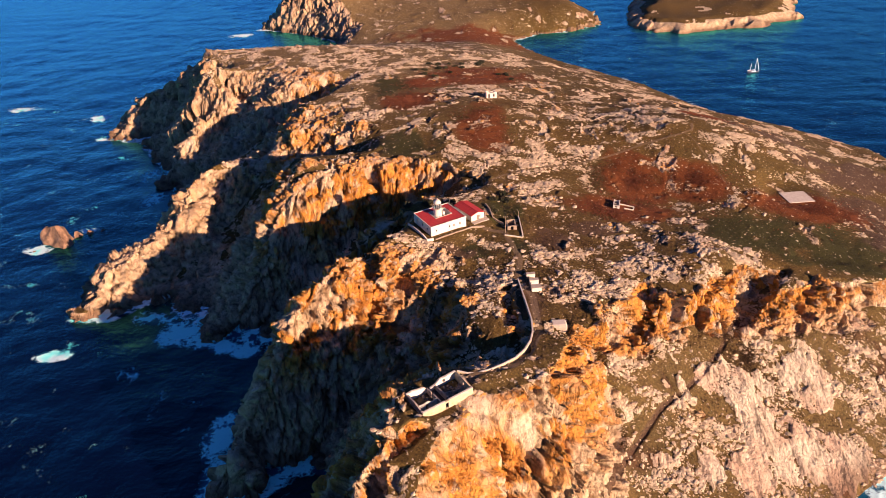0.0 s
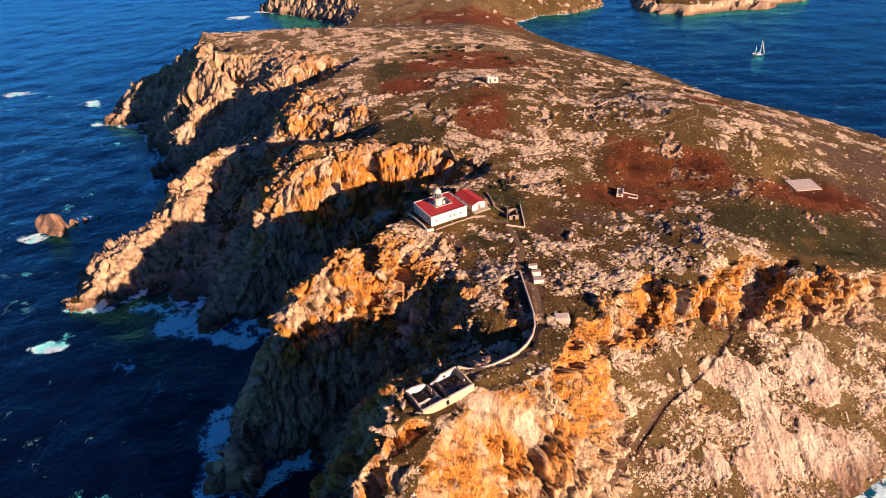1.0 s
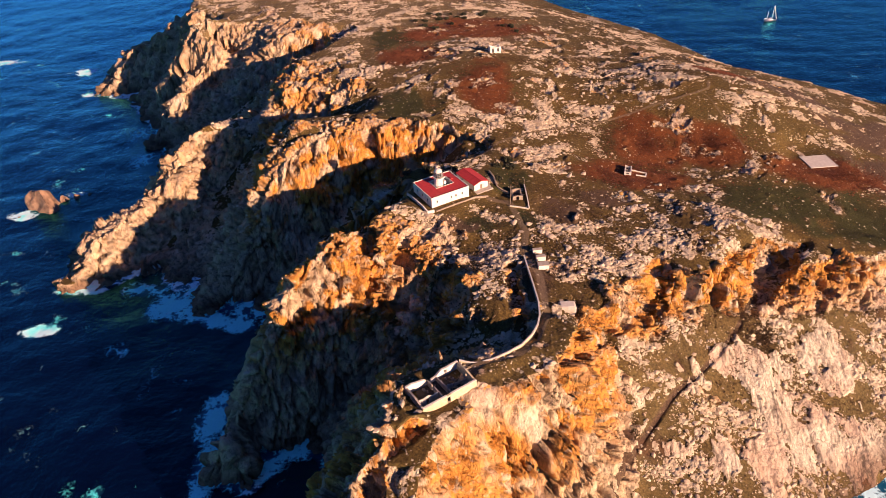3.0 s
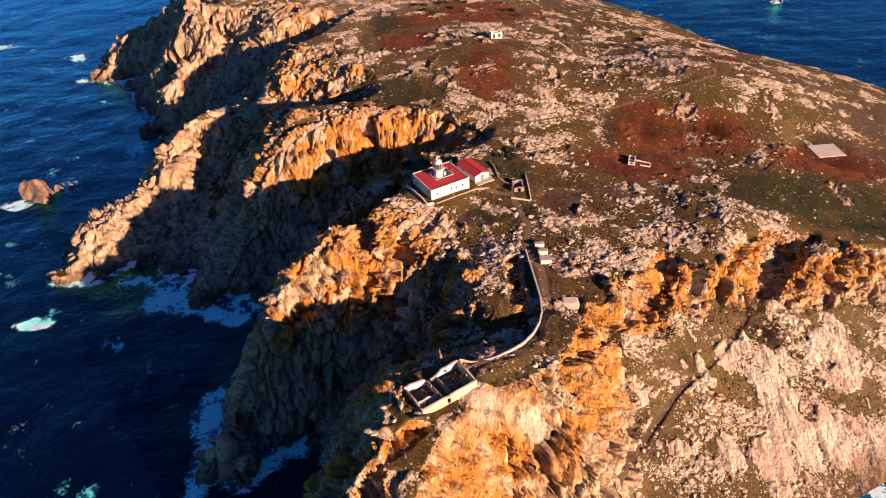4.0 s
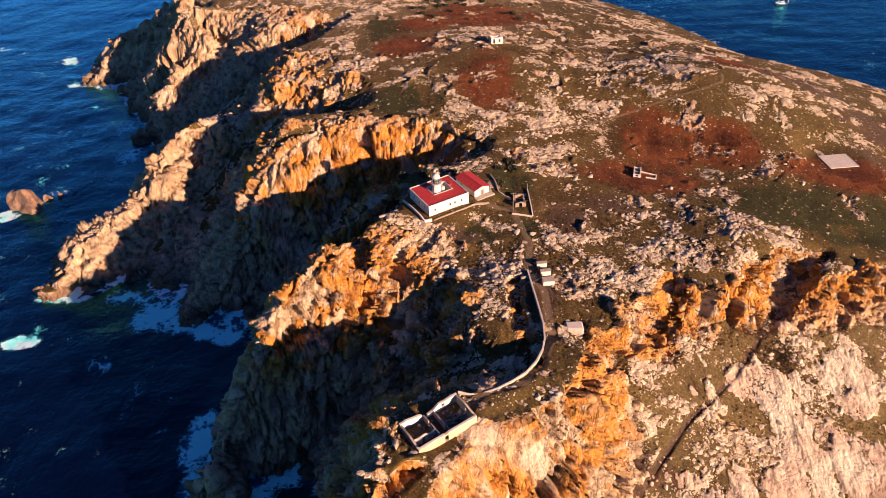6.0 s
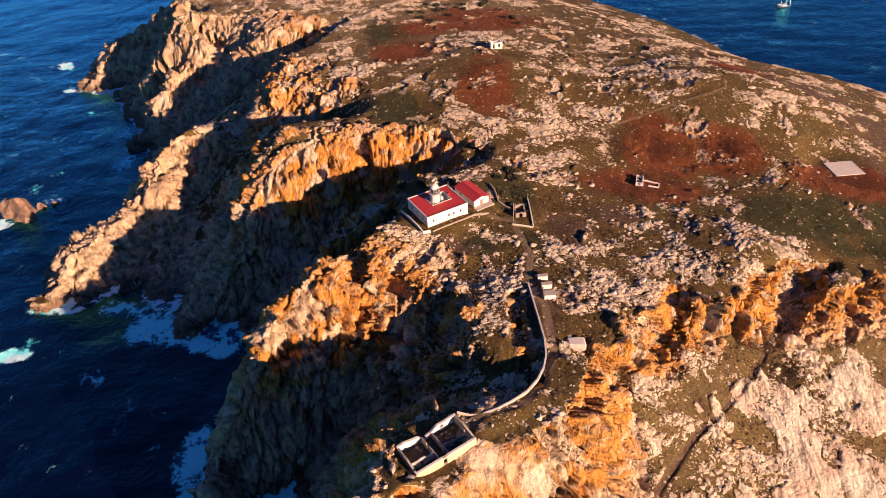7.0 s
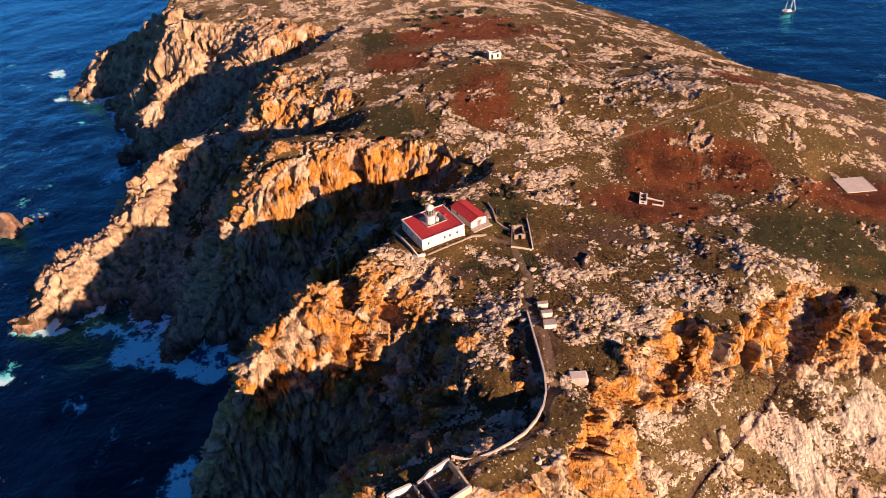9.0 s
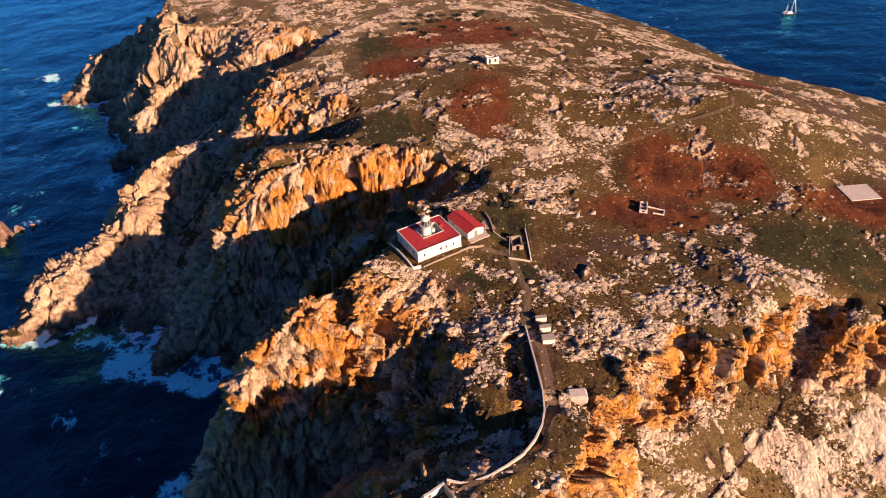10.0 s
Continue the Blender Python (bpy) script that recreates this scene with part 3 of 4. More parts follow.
def sea_mesh(name, xs, ys):
    x, y = (a.ravel() for a in np.meshgrid(xs, ys))
    d, _ = shore(x, y)
    z = octaves(x / 22 + y / 40, y / 16 - x / 50, x * 0, 4, 71) * .45 * smooth(-d, -6, 14)
    froth = np.zeros(x.shape)
    stir = octaves(x / 7, y / 7, x * 0, 4, 77)
    for cx, cy, rx, ry, much in FOAM:
        froth = np.maximum(froth, much * (1.15 - np.hypot((x - cx) / rx, (y - cy) / ry)))
    froth = np.maximum(froth + stir * .22 * (froth > -.4), .55 * (1 - smooth(-d + stir * 2, -1, 4)))
    froth = np.clip(froth, 0, 1.2)
    caps = octaves(x / 9, y / 5, x * 0, 3, 83)
    caps = caps - 2 * ((x < -285) | (x > -65) | (y < 112) | (y > 510))
    froth = np.maximum(froth, smooth(caps, 1.6, 1.9) * .25)
    foam_shade = patches(x, y, FOAM_IN_SHADE, stir)
    rows, cols = len(ys), len(xs)
    n = np.arange(rows * cols).reshape(rows, cols)
    quads = np.stack([n[:-1, :-1], n[:-1, 1:], n[1:, 1:], n[1:, :-1]], -1).reshape(-1, 4)
    me = bpy.data.meshes.new(name)
    me.from_pydata(np.stack([x, y, z], 1).tolist(), [], quads.tolist())
    me.attributes.new("foam", "FLOAT", "POINT").data.foreach_set("value", froth.astype(np.float32))
    me.attributes.new("foam_shade", "FLOAT", "POINT").data.foreach_set("value", foam_shade.astype(np.float32))
    me.polygons.foreach_set("use_smooth", np.ones(len(quads), bool))
    return me


SEA_XS = steps((-4500, -500, 200), (-500, -290, 6), (-290, -60, 1.0), (-60, 90, 4), (90, 150, 1.2), (150, 500, 8), (500, 4500, 200))
SEA_YS = steps((-1500, 60, 60), (60, 110, 4), (110, 310, 1.0), (310, 520, 1.6), (520, 900, 5), (900, 4900, 160))
sea = new("water", sea_mesh("water", SEA_XS, SEA_YS))
tagged(sea, "deep blue sea with white foam round the cliffs", "sea", kind="structure")
sea.data.materials.append(sea_stuff)


# ---- things ----
def part(name, bm, material, parent=None, label=""):
    """A mesh of its own, under a thing or a part."""
    me = bpy.data.meshes.new(name)
    bm.to_mesh(me)
    bm.free()
    me.materials.append(material)
    ob = new(name, me)
    ob.parent = parent
    if label:
        ob["label"] = label
    return ob


def slab(bm, x0, y0, z0, x1, y1, z1, bevel=0.0, turn=None):
    made = bmesh.ops.create_cube(bm, size=1, matrix=Matrix.LocRotScale(((x0 + x1) / 2, (y0 + y1) / 2, (z0 + z1) / 2), None, (abs(x1 - x0), abs(y1 - y0), abs(z1 - z0))))
    if bevel:
        edges = list({e for v in made["verts"] for e in v.link_edges})
        bmesh.ops.bevel(bm, geom=edges, offset=bevel, segments=1, affect="EDGES")
    if turn is not None:
        bmesh.ops.transform(bm, matrix=turn, verts=bm.verts)
    return bm


def tube(bm, x, y, z0, z1, r0, r1, sides=10):
    bmesh.ops.create_cone(bm, cap_ends=True, segments=sides, radius1=r0, radius2=r1, depth=z1 - z0, matrix=Matrix.Translation((x, y, (z0 + z1) / 2)))
    return bm


def pierced(length, height, thick, holes, m, tops=None):
    """A wall along x with openings (x0, x1, z0, z1) right through it. tops: heights of its broken top at even steps."""
    bm = bmesh.new()
    cuts = sorted({0.0, length, *(v for h in holes for v in h[:2]), *([length * k / (len(tops) - 1) for k in range(len(tops))] if tops else [])})

    def top(v):
        if not tops:
            return height
        k = min(v / length * (len(tops) - 1), len(tops) - 1.001)
        return tops[int(k)] * (1 - k % 1) + tops[int(k) + 1] * (k % 1)

    def column(a, b, low, high_a, high_b):
        v = [bm.verts.new(p) for p in ((a, 0, low), (b, 0, low), (b, thick, low), (a, thick, low), (a, 0, high_a), (b, 0, high_b), (b, thick, high_b), (a, thick, high_a))]
        for f in ((3, 2, 1, 0), (4, 5, 6, 7), (0, 1, 5, 4), (1, 2, 6, 5), (2, 3, 7, 6), (3, 0, 4, 7)):
            bm.faces.new([v[i] for i in f])

    for a, b in zip(cuts, cuts[1:]):
        hole = next((h for h in holes if h[0] <= a + 1e-6 and h[1] >= b - 1e-6), None)
        if hole:
            column(a, b, -1.0, hole[2], hole[2])
            if min(top(a), top(b)) > hole[3] + .05:
                column(a, b, hole[3], top(a), top(b))
        else:
            column(a, b, -1.0, top(a), top(b))
    bmesh.ops.remove_doubles(bm, verts=bm.verts, dist=.0005)
    bmesh.ops.transform(bm, matrix=m, verts=bm.verts)
    return bm


def side(x, y, turn):
    return Matrix.Translation((x, y, 0)) @ Matrix.Rotation(radians(turn), 4, "Z")


white_wall = plain("lime_washed_wall", (.50, .45, .37), (.68, .64, .56), 1.3, .85, .3, .05)
cream_wall = plain("weathered_plaster", (.36, .29, .17), (.56, .47, .31), 1.1, .9, .5, .08)
inner_wall = plain("stained_plaster", (.22, .17, .13), (.46, .39, .32), 1.4, .9, .5, .08)
stone_wall = plain("dry_stone", (.16, .12, .085), (.40, .31, .22), 2.6, .9, .9, .2)
red_roof = plain("red_roof_paint", (.38, .024, .020), (.52, .042, .034), 1.0, .7, .2, .04)
dark_glass = plain("dark_window", (.012, .014, .016), (.03, .032, .034), 3, .15)
wood = plain("grey_timber", (.14, .10, .07), (.26, .20, .14), 5, .8)
metal = plain("galvanised_metal", (.5, .5, .5), (.65, .65, .65), 6, .4, .1, .01, .8)
concrete = plain("pale_concrete", (.33, .27, .21), (.46, .40, .33), .9, .9, .4, .04)
white_concrete = plain("sun_bleached_concrete", (.52, .45, .36), (.66, .60, .50), .7, .9, .4, .04)
rubble_stuff = plain("earth_and_rubble", (.030, .022, .016), (.10, .075, .055), 2.2, .95, .9, .2)
lantern_glass = Nodes("lantern_glass").finish((.30, .36, .38), .06, None, 0.0, Transmission_Weight=.85, IOR=1.3)


# the lighthouse: a low house round a patio, with a short tower
def build_lighthouse():
    ob = new("lighthouse")
    ob.matrix_world = pose(-12.3, 207.2, 47.8, 0, 0, 32)
    tagged(ob, "low white lighthouse house with red flat roof and short tower", "lighthouse")
    wide, deep, high = 14.6, 13.0, 3.6
    windows = [(x, x + .55, 1.35, 2.25) for x in (1.9, 7.4, 9.2, 11.7)]
    walls = ((0, 0, 0, wide, windows), (wide, 0, 90, deep, [(3, 3.9, 1.2, 2.5), (8, 8.9, 1.2, 2.5)]), (wide, deep, 180, wide, [(4, 5, .05, 2.2), (9, 9.9, 1.2, 2.5)]), (0, deep, 270, deep, [(2.5, 3.3, 1.3, 2.5), (6, 6.8, 1.3, 2.5), (9.6, 10.4, 1.3, 2.5)]))
    for x, y, turn, length, holes in walls:
        wall = part("wall", pierced(length - .45, high, .45, holes, side(x, y, turn)), white_wall, ob)
        for x0, x1, z0, z1 in holes:
            part("window", slab(bmesh.new(), x0 + .003, .22, z0 + .003, x1 - .003, .28, z1 - .003, 0, side(x, y, turn)), dark_glass, wall, "dark window pane")
            part("window_sill", slab(bmesh.new(), x0 - .1, -.08, z0 - .12, x1 + .1, .2, z0 - .004, .02, side(x, y, turn)), white_wall, wall)
    # patio walls
    px0, py0, px1, py1 = 5.0, 5.2, 11.4, 10.2
    for x0, y0, x1, y1 in ((px0 - .3, py0 - .3, px1 + .3, py0), (px0 - .3, py1, px1 + .3, py1 + .3), (px0 - .3, py0, px0, py1), (px1, py0, px1 + .3, py1)):
        part("patio_wall", slab(bmesh.new(), x0, y0, -.2, x1, y1, high - .01), white_wall, ob)
    bm = bmesh.new()
    for x0, y0, x1, y1 in ((.2, .2, wide - .2, py0 - .1), (.2, py1 + .1, wide - .2, deep - .2), (.2, py0 - .1, px0 - .1, py1 + .1), (px1 + .1, py0 - .1, wide - .2, py1 + .1)):
        slab(bm, x0, y0, high - .25, x1, y1, high + .06)
    part("roof", bm, red_roof, ob, "flat red painted roof")
    for x0, y0, x1, y1 in ((-.12, -.12, wide + .12, .2), (-.12, deep - .2, wide + .12, deep + .12), (-.12, .2, .2, deep - .2), (wide - .2, .2, wide + .12, deep - .2)):
        part("parapet", slab(bmesh.new(), x0, y0, high - .04, x1, y1, high + .24, .03), white_wall, ob)
    for x0, y0, x1, y1 in ((px0 - .32, py0 - .32, px1 + .32, py0 - .1), (px0 - .32, py0 - .1, px0 - .1, py1 + .1), (px0 - .32, py1 + .1, px1 + .32, py1 + .32), (px1 + .1, py0 - .1, px1 + .32, py1 + .1)):
        part("patio_coping", slab(bmesh.new(), x0, y0, high - .03, x1, y1, high + .18, .02), white_wall, ob)
    tx, ty = 6.9, 7.2
    tower = part("tower", tube(tube(bmesh.new(), tx, ty, 0, 6.2, 1.75, 1.4, 12), tx, ty, 6.2, 6.5, 1.45, 1.8, 12), white_wall, ob, "short white tapered tower")
    part("gallery", tube(bmesh.new(), tx, ty, 6.504, 6.66, 1.85, 1.85, 20), concrete, tower)
    bm = bmesh.new()
    for k in range(14):
        a = 2 * math.pi * k / 14
        tube(bm, tx + 1.74 * math.cos(a), ty + 1.74 * math.sin(a), 6.66, 7.55, .035, .035, 5)
    for z in (7.1, 7.55):
        bmesh.ops.create_circle(bm, radius=1.74, segments=20, matrix=Matrix.Translation((tx, ty, z)))
    ring = bmesh.new()
    bmesh.ops.create_cone(ring, segments=24, radius1=1.76, radius2=1.76, depth=.06, matrix=Matrix.Translation((tx, ty, 7.56)))
    part("railing", bm, metal, tower, "thin metal gallery railing")
    part("handrail", ring, metal, tower)
    part("lantern", tube(bmesh.new(), tx, ty, 6.66, 8.5, 1.2, 1.2, 12), lantern_glass, tower, "glazed lantern room")
    bm = bmesh.new()
    for k in range(8):
        a = 2 * math.pi * k / 8
        tube(bm, tx + 1.22 * math.cos(a), ty + 1.22 * math.sin(a), 6.66, 8.5, .06, .06, 5)
    part("lantern_frame", bm, metal, tower)
    part("lens", tube(tube(bmesh.new(), tx, ty, 6.7, 7.5, .3, .45, 10), tx, ty, 7.5, 8.2, .45, .3, 10), concrete, tower)
    bm = bmesh.new()
    bmesh.ops.create_uvsphere(bm, u_segments=18, v_segments=10, radius=1.4, matrix=Matrix.LocRotScale((tx, ty, 8.5), None, (1, 1, .85)))
    bmesh.ops.bisect_plane(bm, geom=bm.verts[:] + bm.edges[:] + bm.faces[:], plane_co=(0, 0, 8.5), plane_no=(0, 0, -1), clear_outer=True)
    tube(bm, tx, ty, 9.6, 9.9, .2, .14, 8)
    tube(bm, tx, ty, 9.9, 10.6, .03, .02, 6)
    part("dome", bm, white_wall, tower, "pale grey domed lantern roof")
    part("stair_head", slab(bmesh.new(), 8.6, 6.4, 0, 9.5, 8.4, 4.5, .05), white_wall, ob)
    part("roof_hatch", slab(bmesh.new(), 11.9, 7.4, 3.664, 12.7, 8.3, 4.0, .05), red_roof, ob)
    part("aerial", tube(bmesh.new(), 9.9, 10.6, 3.664, 7.2, .04, .03, 6), metal, ob)
    part("aerial", tube(bmesh.new(), 14.2, 10.8, 3.664, 6.2, .04, .03, 6), metal, ob)
    part("aerial", tube(bmesh.new(), 13.9, 8.6, 3.664, 5.6, .035, .03, 6), metal, ob)
    part("floor", slab(bmesh.new(), px0, py0, -.3, px1, py1, .08), concrete, ob)


build_lighthouse()


def low_wall(name, points, high, thick, material, label, base=-1.2, tops=()):
    """A wall that follows the ground through the points, with a coping of its own."""
    ob = new(name)
    ob.location = (*points[0][:2], land(np.array([points[0][0]]), np.array([points[0][1]]))[0])
    tagged(ob, label, "wall")
    body, coping = bmesh.new(), bmesh.new()
    for i, ((ax, ay), (bx, by)) in enumerate(zip(points, points[1:])):
        length = math.hypot(bx - ax, by - ay)
        count = max(1, int(length / 2.2))
        for k in range(count):
            p, q = Vector((ax, ay, 0)).lerp(Vector((bx, by, 0)), k / count), Vector((ax, ay, 0)).lerp(Vector((bx, by, 0)), (k + 1) / count)
            if tops:
                za, zb = (tops[i] + (tops[i + 1] - tops[i]) * (k + e) / count for e in (0, 1))
            else:
                za, zb = land(np.array([p.x, q.x]), np.array([p.y, q.y])) + high
            d = (q - p).normalized()
            n = Vector((-d.y, d.x, 0))
            for bm, low_a, low_b, top, half in ((body, -high + base, -high + base, 0, thick / 2), (coping, 0.004, 0.004, .16, thick / 2 + .03)):
                v = [bm.verts.new((u.x + n.x * s, u.y + n.y * s, z + e)) for e in (low_a, top) for u, z in ((p - d * .04, za), (q + d * .04, zb)) for s in (-half, half)]
                for f in ((0, 1, 3, 2), (4, 6, 7, 5), (0, 2, 6, 4), (1, 5, 7, 3), (0, 4, 5, 1), (2, 3, 7, 6)):
                    bm.faces.new([v[i] for i in f])
    for bm in (body, coping):
        bmesh.ops.recalc_face_normals(bm, faces=bm.faces)
        bmesh.ops.transform(bm, matrix=ob.matrix_basis.inverted(), verts=bm.verts)
    part("wall_body", body, material, ob)
    part("coping", coping, white_wall if material is not stone_wall else stone_wall, ob, "pale stone coping")
    return ob


def at_lighthouse(x, y):
    c, s = math.cos(radians(32)), math.sin(radians(32))
    return (-12.3 + x * c - y * s, 207.2 + x * s + y * c)


low_wall("terrace_wall", [at_lighthouse(*p) for p in ((-2.8, 12.5), (-2.8, 4), (-2.6, -1.6), (-.4, -2.2))], .9, .35, white_wall, "low white terrace wall beside the lighthouse")
low_wall("terrace_wall", [at_lighthouse(*p) for p in ((.4, -2.3), (6, -2.4), (12, -2.2), (16.5, -1.2), (21, -2.2))], .22, .4, stone_wall, "low brown stone wall below the lighthouse front")
low_wall("yard_wall", [(7.5, 233), (9, 228.5), (10, 222.5), (14, 219.5)], .6, .4, stone_wall, "low stone wall along the path by the storehouse")


def build_storehouse():
    ob = new("storehouse")
    ob.matrix_world = pose(2.0, 218.9, 47.0, 0, 0, 35)
    tagged(ob, "small white storehouse with red pitched roof beside the lighthouse", "storehouse")
    wide, deep, high = 5.8, 11.0, 2.3
    for x, y, turn, length, holes, tops in ((0, 0, 0, wide, [(2.4, 3.4, .05, 1.95)], (high, high + .75, high)), (wide, 0, 90, deep, [(3, 3.8, 1, 1.9), (7, 7.8, 1, 1.9)], None),
                                            (wide, deep, 180, wide, [], (high, high + .75, high)), (0, deep, 270, deep, [(3, 3.8, 1, 1.9)], None)):
        wall = part("wall", pierced(length - (.3 if tops is None else .3), high, .3, holes, side(x, y, turn), tops), white_wall, ob)
        for x0, x1, z0, z1 in holes:
            part("window" if z0 > .5 else "door", slab(bmesh.new(), x0 + .003, .15, z0 + .003, x1 - .003, .2, z1 - .003, 0, side(x, y, turn)), dark_glass if z0 > .5 else wood, wall)
    for sx, rise in ((-1, 1), (1, -1)):
        bm = bmesh.new()
        a, b = (-.25, wide / 2) if sx < 0 else (wide / 2, wide + .25)
        za, zb = (high - .02, high + .85) if sx < 0 else (high + .85, high - .02)
        v = [bm.verts.new((x, y, z + e)) for e in (0.03, .17) for y in (-.2, deep + .2) for x, z in ((a, za), (b, zb))]
        for f in ((0, 1, 3, 2), (4, 6, 7, 5), (0, 2, 6, 4), (1, 5, 7, 3), (0, 4, 5, 1), (2, 3, 7, 6)):
            bm.faces.new([v[i] for i in f])
        bmesh.ops.recalc_face_normals(bm, faces=bm.faces)
        part("roof_slope", bm, red_roof, ob, "red roof slope")
    part("ridge", slab(bmesh.new(), wide / 2 - .12, -.2, high + .98, wide / 2 + .12, deep + .2, high + 1.08, .03), red_roof, ob)
    part("apron", slab(bmesh.new(), -.4, -2.2, -.7, wide + .8, -.004, .06, .05), concrete, ob, "pale concrete apron")
    part("apron", slab(bmesh.new(), wide + .004, 0, -.7, wide + 1.3, deep, .05, .05), concrete, ob)


build_storehouse()


def build_ruin():
    ob = new("ruined_house")
    ob.matrix_world = pose(-10.15, 118.3, 47.9, 0, 0, 35.4)
    tagged(ob, "roofless ruined house with cream plaster walls above the cliff", "ruined house")
    wide, deep = 14.9, 8.2
    part("front_wall", pierced(wide, 2.4, .5, [(6.6, 7.5, .1, 1.9)], side(0, 0, 0), (2.3, 2.35, 2.5, 2.45, 2.5, 2.6, 2.55, 2.6)), cream_wall, ob, "cream front wall with broken top")
    part("end_wall", pierced(deep - 1, 2.4, .45, [(1.2, 2.0, .8, 2.0), (3.0, 3.8, .8, 2.0), (4.9, 5.7, .8, 2.0)], side(0, deep - .5, 270), (2.5, 2.7, 2.9, 2.6, 2.2)), inner_wall, ob, "grey end wall with empty windows")
    part("back_wall", pierced(wide, 2.4, .5, [(7.9, 9.2, .3, 9), (3.4, 4.2, .9, 1.9)], side(wide, deep, 180), (2.6, 2.6, 2.4, 2.5, 1.3, .9, 2.2, 2.5, 2.9, 2.7)), white_wall, ob, "white back wall, partly fallen")
    part("end_wall", pierced(deep - 1, 2.4, .45, [(2.8, 3.7, .1, 1.9)], side(wide, .5, 90), (2.6, 2.8, 3.0, 2.8, 2.5)), cream_wall, ob)
    part("cross_wall", pierced(deep - 1, 2.2, .32, [(4.2, 5.1, 0, 1.9)], side(6.1, .5, 90), (2.2, 2.2, 2.1, 1.9, 1.7)), inner_wall, ob)
    part("cross_wall", pierced(deep - 1, 2.2, .32, [(1.2, 2.1, 0, 1.9)], side(8.6, .5, 90), (1.9, 2.0, 1.7, 1.5, 1.2)), inner_wall, ob)
    part("partition", pierced(5.3, 2, .3, [(2, 2.9, 0, 1.8)], side(.45, 2.6, 0), (2.5, 2.3, 2.6, 1.8, 2.2)), white_wall, ob, "white inner partition")
    part("partition", pierced(5.6, 1.4, .3, [], side(8.95, 3.4, 0), (1.7, 1.0, .7, .5)), inner_wall, ob)
    part("floor", slab(bmesh.new(), .45, .5, -.6, wide - .45, deep - .5, .06), rubble_stuff, ob, "dark earth and rubble floor")
    for x0, x1 in ((0, 6.5), (7.6, wide)):
        part("coping", slab(bmesh.new(), x0, -.1, 2.604, x1, .45, 2.72, .03, Matrix.Rotation(radians(-.3), 4, "Y")), white_wall, ob)
    for k in range(14):
        x, y = random.uniform(1, wide - 1), random.uniform(1, deep - 1)
        r = random.uniform(.25, .7)
        bm = bmesh.new()
        bmesh.ops.create_icosphere(bm, subdivisions=1, radius=r, matrix=Matrix.LocRotScale((x, y, .1 + r * .2), Euler((k, 2 * k, k)), (1, .7, .5)))
        part("fallen_stone", bm, inner_wall, ob)
    part("fallen_beam", slab(bmesh.new(), 0, 0, 0, 3.2, .2, .2, .01, pose(9.2, 2.0, .5, 0, -14, 40)), wood, ob, "fallen grey roof beam")
    part("fallen_beam", slab(bmesh.new(), 0, 0, 0, 2.6, .18, .18, .01, pose(10.5, 5.2, .2, 0, -8, -20)), wood, ob)


build_ruin()
low_wall("retaining_wall", [(16.9, 183), (17.7, 176), (18.5, 169), (19.4, 160), (19.3, 154.5), (18.4, 150.5), (16.5, 146.5), (13.7, 142.6), (10.2, 139.6), (6.6, 137), (3.2, 135.2), (.5, 134.6), (-2.2, 135.2)], .55, .36, cream_wall, "long curved cream retaining wall above the dark ravine", -6.5,
         (45.3, 45.6, 46.0, 46.4, 46.4, 46.4, 46.5, 46.8, 47.2, 47.6, 48.1, 48.5, 48.8))


def standing(x, y, dz=0.0):
    return float(land(np.array([float(x)]), np.array([float(y)]))[0]) + dz


def build_tank(x, y, turn, wide, deep, high):
    ob = new("water_tank")
    ob.matrix_world = pose(x, y, standing(x, y, -.2), 0, 0, turn)
    tagged(ob, "small white concrete water tank on rocky ground", "tank", "white tanks by the path")
    part("tank_body", slab(bmesh.new(), -wide / 2, -deep / 2, -.8, wide / 2, deep / 2, high, .06), white_wall, ob)
    part("lid", slab(bmesh.new(), -wide / 2 - .08, -deep / 2 - .08, high + .004, wide / 2 + .08, deep / 2 + .08, high + .16, .04), concrete, ob)


for spot in ((22.4, 178.2, 6, 3.2, 2.0, 1.7), (22.0, 182.4, 8, 2.9, 1.2, 1.5), (21.2, 186, 8, 2.9, 1.1, 1.4)):
    build_tank(*spot)

# a pale flat slab; its use as a cistern is a guess
cistern = new("cistern")
cistern.matrix_world = pose(27.6, 161.2, standing(27.6, 161.2, -.35), 0, 0, 3)
tagged(cistern, "long pale flat-topped stone slab among rocks", "cistern")
part("cistern_body", slab(bmesh.new(), -2.4, -1.7, -2, 2.4, 1.7, .9, .4), concrete, cistern)
part("cover", slab(bmesh.new(), -1.9, -1.25, .904, 1.9, 1.25, 1.0, .05), white_concrete, cistern)

hard_standing = new("concrete_pad")
hard_standing.matrix_world = pose(140.3, 260.6, 32.25, 0, 0, 6)
tagged(hard_standing, "plain pale concrete pad in reddish heath", "concrete pad")
part("pad_slab", slab(bmesh.new(), -5.4, -4.8, -.9, 5.4, 4.8, .16, .03), white_concrete, hard_standing)
part("kerb", slab(bmesh.new(), 5.404, -4.8, -.9, 5.7, 4.8, .22, .03), stone_wall, hard_standing)


